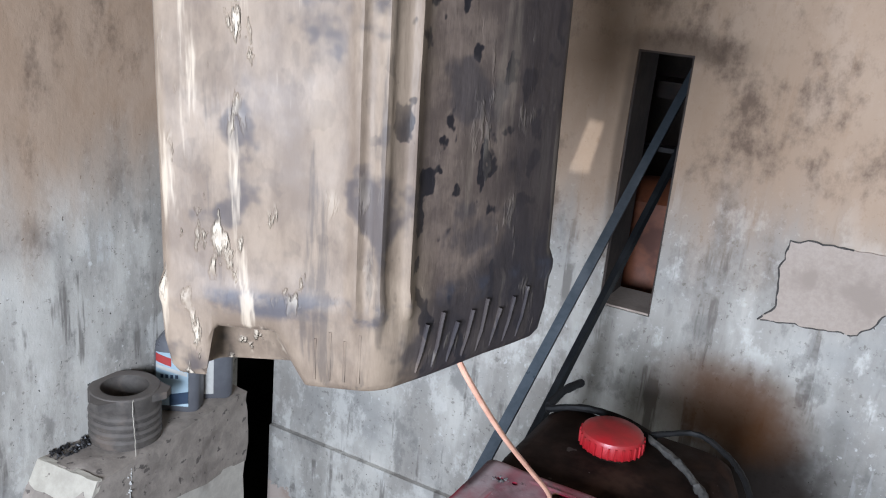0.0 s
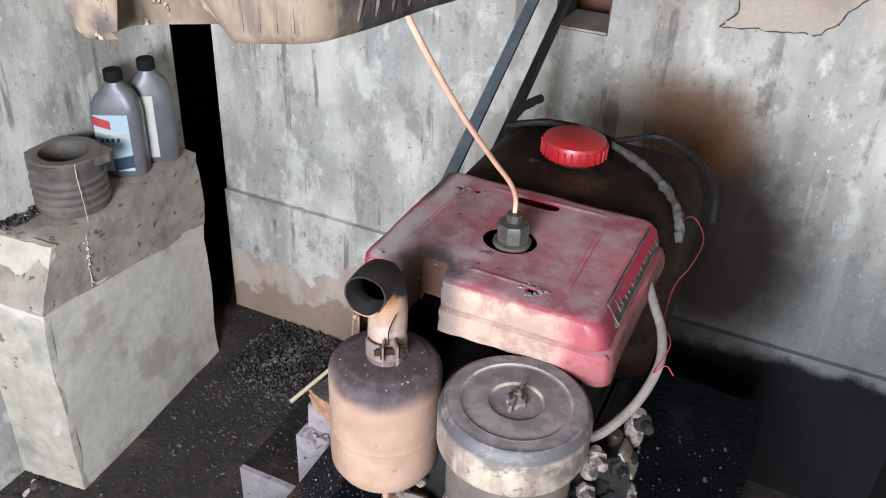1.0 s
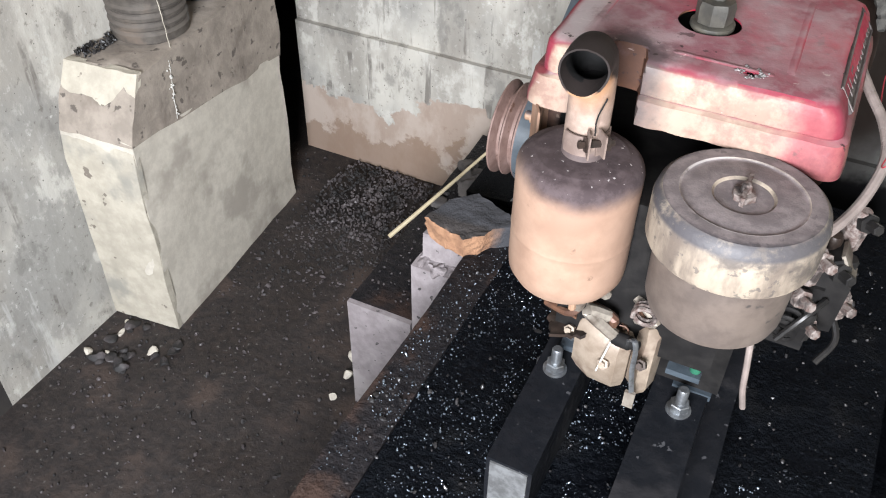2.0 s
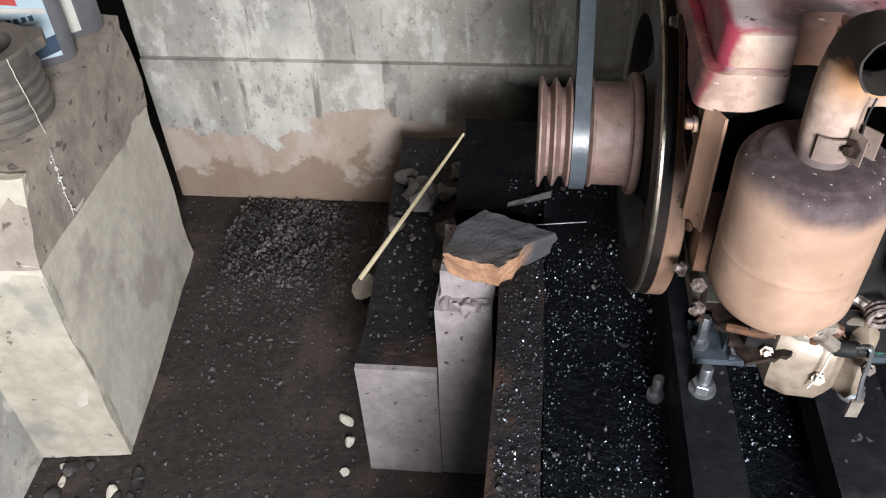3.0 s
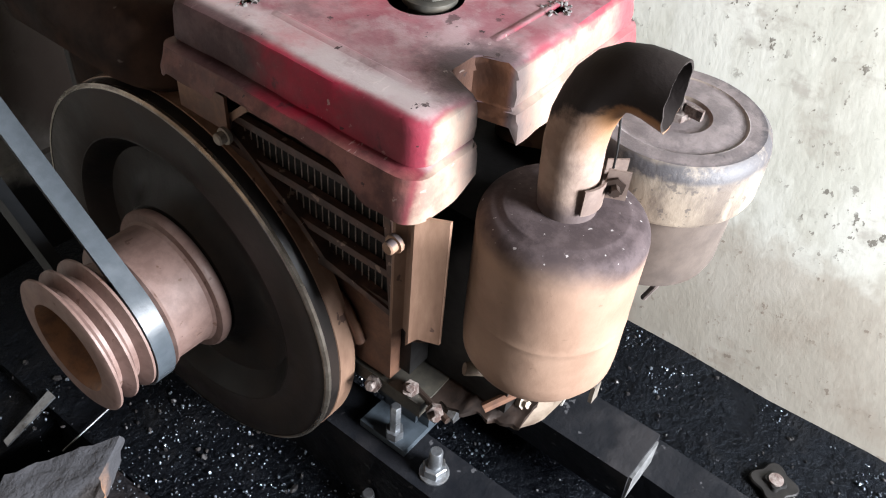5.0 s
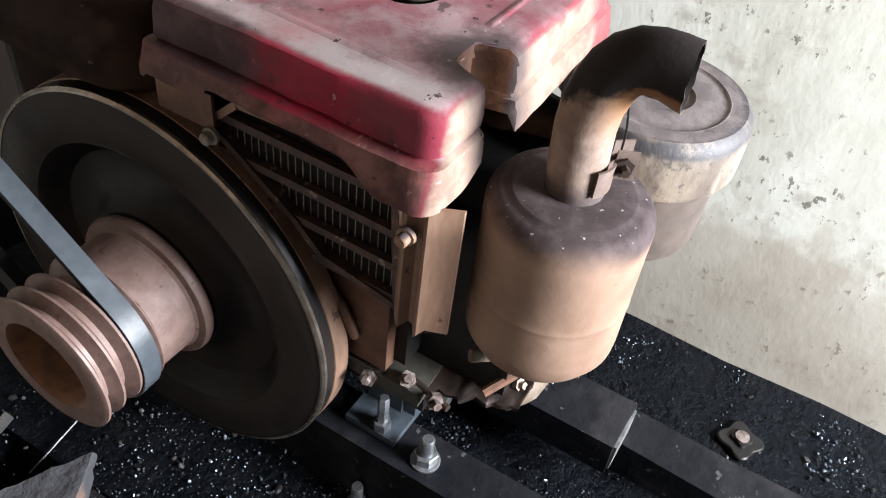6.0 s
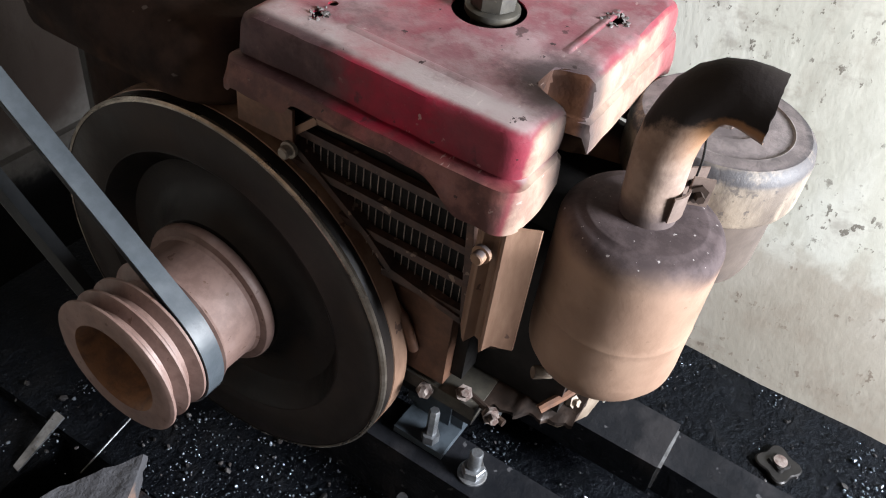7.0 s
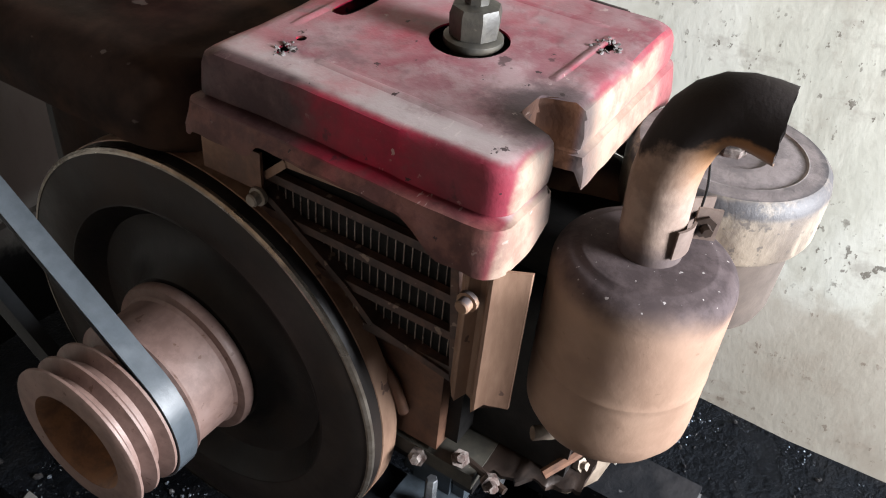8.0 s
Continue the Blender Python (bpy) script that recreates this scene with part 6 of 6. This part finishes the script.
loft(bm, rings, False, False)
bmesh.ops.remove_doubles(bm, verts=bm.verts[:], dist=0.00005)
part("fabric_back", bm, M_BELTBACK, belt, "worn blue-grey fabric back")
far = thing("driven_pulley", EAT, 0, "dark iron pulley on a post in the room behind", "pulley")
bm = B()
lathe(bm, [(0.02, -0.02), (0.062, -0.02), (0.052, -0.004), (0.052, 0.004), (0.062, 0.02), (0.02, 0.02)], (BU + 0.042, A1.x, A1.y), (1, 0, 0), seg=48)
part("wheel", bm, M_STEEL, far)
bm = B()
box(bm, BU + 0.075, BU + 0.145, A1.x - 0.05, A1.x + 0.05, 0, A1.y + 0.05)
soften(bm, 0.006, 2)
part("post", bm, M_RAIL, far)
bm = B()
tube(bm, [(BU + 0.012, A1.x, A1.y), (BU + 0.095, A1.x, A1.y)], 0.016, 16)
part("shaft", bm, M_STEEL, far)

# ---- seen through the slot ----
drum = thing("rusty_drum", (-0.245, 1.06, 0), 0, "rust-orange drum with a domed top in the room behind", "drum")
bm = B()
lathe(bm, [(0.11, 0.0), (0.115, 0.01), (0.115, 0.30), (0.118, 0.31), (0.115, 0.32), (0.115, 0.98), (0.10, 1.035), (0.06, 1.065), (0.02, 1.07)], seg=48)
part("shell", bm, M_ORANGE, drum)
shelf = thing("shelf_board", (-0.2, 1.0, 0), 0, "dark board and bar across the room behind the slot", "shelf")
bm = B()
box(bm, -0.4, 0.4, -0.01, 0.02, 1.140, 1.150)
part("bar", bm, M_STEEL, shelf)
bm = B()
box(bm, -0.45, 0.45, 0.25, 0.40, 1.22, 1.26)
soften(bm, 0.004, 1)
part("board", bm, M_CAST, shelf)
for x in (-0.42, 0.42):
    bm = B()
    box(bm, x - 0.02, x + 0.02, 0.0, 0.40, 0.0, 1.26)
    part("upright", bm, M_CAST, shelf)

# ---- patch of newer plaster on the back wall ----
bm = B()
poly = [(0.038, 0.929), (0.064, 0.962), (0.056, 1.028), (0.066, 1.077), (0.107, 1.086), (0.168, 1.085), (0.217, 1.089), (0.240, 1.077), (0.251, 1.018), (0.221, 0.977), (0.197, 0.945), (0.155, 0.940), (0.080, 0.936)]
dense = []
for i, (x, z) in enumerate(poly):
    x2, z2 = poly[(i + 1) % len(poly)]
    for j in range(8):
        k = j / 8
        o = noise.noise_vector(Vector((x + (x2 - x) * k, 0, z + (z2 - z) * k)) * 60) * 0.004
        dense.append((x + (x2 - x) * k + o.x, z + (z2 - z) * k + o.z))
loft(bm, [[(x, YB + 0.002, z) for x, z in dense], [(x, YB - 0.004, z) for x, z in dense]], False, True)
part("plaster_patch", bm, M_PATCH, wall_back, "smooth newer beige plaster patch")

for k0, k1 in ((84, 104), (4, 40), (58, 84), (0, 4)):
    bm = B()
    pts = [Vector((dense[i % len(dense)][0], YB - 0.003, dense[i % len(dense)][1])) for i in range(k0, k1)]
    tube(bm, pts, 0.0017, 5)
    roughen(bm, 0.0012, 120, k0)
    part("crack", bm, M_CRACK, wall_back, "dark crack along the patch")

# ---- loose things on the ground ----
bm = B()
prof = [(-0.057, -0.025), (-0.020, -0.040), (0.013, -0.049), (0.030, -0.034), (0.046, -0.012), (0.082, 0.009), (0.040, 0.035), (-0.006, 0.056), (-0.045, 0.027)]
loft(bm, [[(x * k, y * k, z) for x, y in prof] for z, k in ((0.0, 0.93), (0.012, 0.97), (0.026, 1.0), (0.037, 0.98))])
bmesh.ops.triangulate(bm, faces=[f for f in bm.faces if len(f.verts) > 4])
dice(bm, 5)
for v in bm.verts:
    if v.co.x > 0.03:
        v.co.z += (v.co.x - 0.03) * 0.12
roughen(bm, 0.004, 40, 2)
roughen(bm, 0.0025, 120, 5)
ob = tagged(part("broken_brick", bm, M_BRICK, sharp=60), "broken orange brick with a sooty top on the concrete stub", "brick")
ob.matrix_world = EF @ Matrix.Translation(P(-0.308, 0.083, 0.4195)) @ pose(0, 0, 0, 0, 0, 2)
for k, (u, v, s) in enumerate(((-0.325, 0.045, 0.012), (-0.300, 0.038, 0.014), (-0.275, 0.045, 0.010), (-0.268, 0.075, 0.013), (-0.322, 0.085, 0.011))):
    bm = B()
    bmesh.ops.create_icosphere(bm, subdivisions=3, radius=s)
    for w in bm.verts:
        w.co.z *= 0.30
    roughen(bm, s * 0.7, 95, k + 30)
    ob = tagged(part("mortar_lump", bm, M_STUB, sharp=60), "crumbled mortar lump on the concrete stub", "rubble", "mortar lumps")
    ob.location = EF @ P(u - 0.038, v + 0.005, 0.372)
bm = B()
tube(bm, smooth_path([(-0.524, 0.234, 0.248), (-0.476, 0.279, 0.302), (-0.434, 0.319, 0.350), (-0.390, 0.358, 0.402), (-0.368, 0.384, 0.425)], 6), 0.0042, 7, 0.002)
tagged(part("dry_stick", bm, M_STRAW), "pale dry stick leaning on the foundation", "stick")

gasket = thing("metal_gasket", (0.1645, -0.3955, 0.4340), 18, "small lobed metal washer plate lying on the oily slab", "washer")
bm = B()
n = 48
for_r = [0.0215 + 0.0035 * math.cos(4 * 2 * math.pi * i / n) for i in range(n)]
loft(bm, [[(for_r[i] * k * math.cos(2 * math.pi * i / n), for_r[i] * k * math.sin(2 * math.pi * i / n), z) for i in range(n)] for k, z in ((1, 0.002), (1, 0.006), (0.93, 0.0075), (0.5, 0.0075), (0.42, 0.011), (0.25, 0.011), (0.2, 0.004))])
part("disc", bm, M_STEEL, gasket)
bm = B()
lathe(bm, [(0.004, 0.008), (0.0075, 0.010), (0.0075, 0.013), (0.004, 0.0135)], seg=20)
part("centre_rivet", bm, M_CORR, gasket)


def stones(name, count, area_fn, size, material, label, seed):
    rng = random.Random(seed)
    verts, faces = [], []
    unit = bmesh.new()
    bmesh.ops.create_icosphere(unit, subdivisions=1, radius=1)
    uv = [v.co.copy() for v in unit.verts]
    uf = [[v.index for v in f.verts] for f in unit.faces]
    unit.free()
    for _ in range(count):
        x, y, z = area_fn(rng)
        s = rng.uniform(*size) * (0.6 + 0.8 * rng.random() ** 3)
        rot = Euler((rng.uniform(0, 6), rng.uniform(0, 6), rng.uniform(0, 6))).to_matrix()
        dim = Vector((rng.uniform(0.7, 1.3), rng.uniform(0.5, 1.0), rng.uniform(0.4, 0.8)))
        o = len(verts)
        for v in uv:
            w = Vector((v.x * dim.x, v.y * dim.y, v.z * dim.z)) * (1 + 0.35 * noise.noise(v * 1.7 + Vector((x * 90, y * 90, 0))))
            w = rot @ w * s
            verts.append((P(x, y, z) + w * K)[:])
        faces += [[o + i for i in f] for f in uf]
    me = bpy.data.meshes.new(name)
    me.from_pydata(verts, [], faces)
    me.materials.append(material)
    return tagged(new(name, me), label, "gravel", kind="stuff")


def pile(rng):
    while True:
        x, y = rng.gauss(-0.76, 0.11), rng.gauss(0.54, 0.13)
        if -0.93 + 0.09 * y < x < -0.52 and 0.12 < y < 0.69:
            return x, y, max(0, 0.03 - 0.2 * abs(y - 0.6))


stones("gravel_heap", 2200, pile, (0.0025, 0.0062), M_GRAVEL, "dark stone chips heaped by the back wall", 3)
stones("floor_grit", 1600, lambda r: (r.uniform(-1.04, -0.30), r.uniform(-0.6, 0.68), 0.001), (0.0015, 0.006), M_GRAVEL, "scattered grit on the dirt floor", 4)
stones("slab_grit", 900, lambda r: (r.uniform(-0.29, 0.26), r.uniform(-0.7, 0.3), 0.4365), (0.0012, 0.0040), M_OILGRIT, "grit and metal chips on the oily slab", 5)
stones("step_grit", 260, lambda r: (r.uniform(-0.490, -0.39), r.uniform(0.08, 0.56), 0.262), (0.0015, 0.006), M_GRAVEL, "grit on the low concrete step", 6)
rng = random.Random(21)
spots = [(-1.02 + 0.15 * rng.random(), -0.09 + 0.11 * rng.random(), rng.uniform(0.005, 0.013)) for _ in range(22)] + [(-0.556, 0.137, 0.010), (-0.543, 0.094, 0.011), (-0.574, 0.438, 0.026), (-0.542, 0.038, 0.008)]
for k, (x, y, s) in enumerate(spots):
    bm = B()
    bmesh.ops.create_icosphere(bm, subdivisions=2, radius=s)
    for v in bm.verts:
        v.co.x *= 0.8 + 0.5 * ((k * 7) % 5) / 4
        v.co.z *= 0.5
    roughen(bm, s * 0.75, 0.55 / s, k)
    ob = tagged(part("loose_stone", bm, M_CONC2 if k % 5 == 0 or k > 21 else M_GRAVEL, sharp=25), "broken loose stone on the dirt floor", "stone", "loose stones")
    ob.matrix_world = Matrix.Translation(P(x, y, s * 0.40)) @ pose(0, 0, 0, 0, 0, k * 47)


def clustered(x0, x1, y0, y1, z, cut):
    def pick(r):
        while True:
            x, y = r.uniform(x0, x1), r.uniform(y0, y1)
            if noise.noise(Vector((x * 16, y * 16, 2.5))) + 0.5 * noise.noise(Vector((x * 45, y * 45, 7.5))) > cut + 0.25 * r.random():
                return x, y, z
    return pick


stones("metal_chips", 4600, clustered(-0.293, 0.02, -0.66, 0.26, 0.4370, -0.30), (0.0005, 0.0019), M_CHIP, "small bright metal chips in the oil on the slab", 11)
stones("wet_grit", 520, clustered(0.11, 0.26, -0.72, -0.10, 0.4370, 0.05), (0.0006, 0.0024), M_CHIP, "small bright chips beside the rail", 12)
bm = B()
lathe(bm, [(0.0095, 0.0), (0.0095, 0.010), (0.0060, 0.0105), (0.0060, 0.034), (0.005, 0.036)], seg=12)
roughen(bm, 0.0008, 150)
ob = tagged(part("anchor_stud", bm, M_ZINC), "greasy anchor stud standing in the oily slab", "bolt")
ob.location = EF @ P(-0.116, -0.122, 0.420)

# ---- small litter on the foundation ----
for k, (u, v, s) in enumerate(((-0.384, 0.315, 0.022), (-0.436, 0.402, 0.034), (-0.393, 0.237, 0.014), (-0.400, 0.410, 0.020), (-0.476, 0.330, 0.018), (-0.378, 0.475, 0.022), (-0.470, 0.455, 0.020))):
    bm = B()
    bmesh.ops.create_icosphere(bm, subdivisions=3, radius=s)
    for w in bm.verts:
        w.co.z *= 0.5
    roughen(bm, s * 0.55, 55, k + 60)
    ob = tagged(part("rubble_lump", bm, M_SOOTROCK, sharp=60), "crumbled sooty concrete lump on the low foundation step", "rubble", "rubble lumps")
    ob.location = EF @ P(u, v, 0.247 + s * 0.35)
bm = B()
loft(bm, [[(-0.290, 0.203, 0.408), (-0.289, 0.211, 0.408), (-0.289, 0.211, 0.4105), (-0.290, 0.203, 0.4105)], [(-0.230, 0.206, 0.426), (-0.230, 0.218, 0.426), (-0.230, 0.218, 0.4285), (-0.230, 0.206, 0.4285)]])
roughen(bm, 0.0012, 60)
ob = tagged(part("metal_strip", bm, M_ZINC), "short bent metal strip lying on the oily slab", "metal strip")
ob.matrix_world = EF
bm = B()
tube(bm, smooth_path([(-0.262, 0.1435, 0.4285), (-0.222, 0.150, 0.4280), (-0.183, 0.156, 0.4275)], 6), 0.0009, 6)
ob = tagged(part("wire_offcut", bm, M_ZINC), "thin wire offcut lying on the oily slab", "wire")
ob.matrix_world = EF
# flaking rust scale and torn gasket round the cylinder head
rng = random.Random(77)
for k in range(12):
    bm = B()
    u, v, z = rng.uniform(-0.080, 0.000), rng.uniform(-0.236, -0.196), rng.uniform(0.650, 0.690)
    w, h = rng.uniform(0.008, 0.017), rng.uniform(0.004, 0.009)
    bend = rng.uniform(-0.5, 0.5)
    ring = [[Vector((w * (a - 0.5), h * (c - 0.5), bend * w * (a - 0.5) ** 2 * 4)) for a in (0, 0.25, 0.5, 0.75, 1)] for c in (0, 1)]
    rot = Euler((rng.uniform(-1.0, 0.4), rng.uniform(-0.5, 0.5), rng.uniform(-1.2, 1.2))).to_matrix()
    at = Vector((u, v, z))
    lo = [at + rot @ q for q in ring[0]]
    hi = [at + rot @ q for q in ring[1]]
    up = rot @ Vector((0, 0, 0.0014))
    loft(bm, [[p, q, q + up, p + up] for p, q in zip(lo, hi)])
    roughen(bm, 0.0016, 90, k)
    part("torn_scale", bm, M_RUSTTIN, engine)
bm = B()
tube(bm, smooth_path([(-0.118, -0.208, 0.710), (-0.108, -0.213, 0.703), (-0.096, -0.219, 0.700), (-0.082, -0.226, 0.689)], 6), 0.0042, 8, 0.0052, squash=0.5)
roughen(bm, 0.0016, 80)
part("torn_strap", bm, M_COVER, engine, "pale torn strap end")
bm = B()
lathe(bm, [(0.0062, 0.0), (0.0075, 0.0), (0.0075, 0.048), (0.0062, 0.048)], (0.114, -0.341, 0.4300), (-0.42, -0.90, 0.0), seg=20, cap0=False, cap1=False)
ob = tagged(part("pipe_offcut", bm, M_LINER), "short grey pipe offcut lying beside the rail", "pipe")
ob.matrix_world = EF
stones("block_crumbs", 120, lambda r: (r.uniform(-1.046, -1.01), r.uniform(0.10, 0.20), 0.545), (0.0015, 0.0060), M_OILGRIT, "dark crumbs lying on the concrete block", 31)
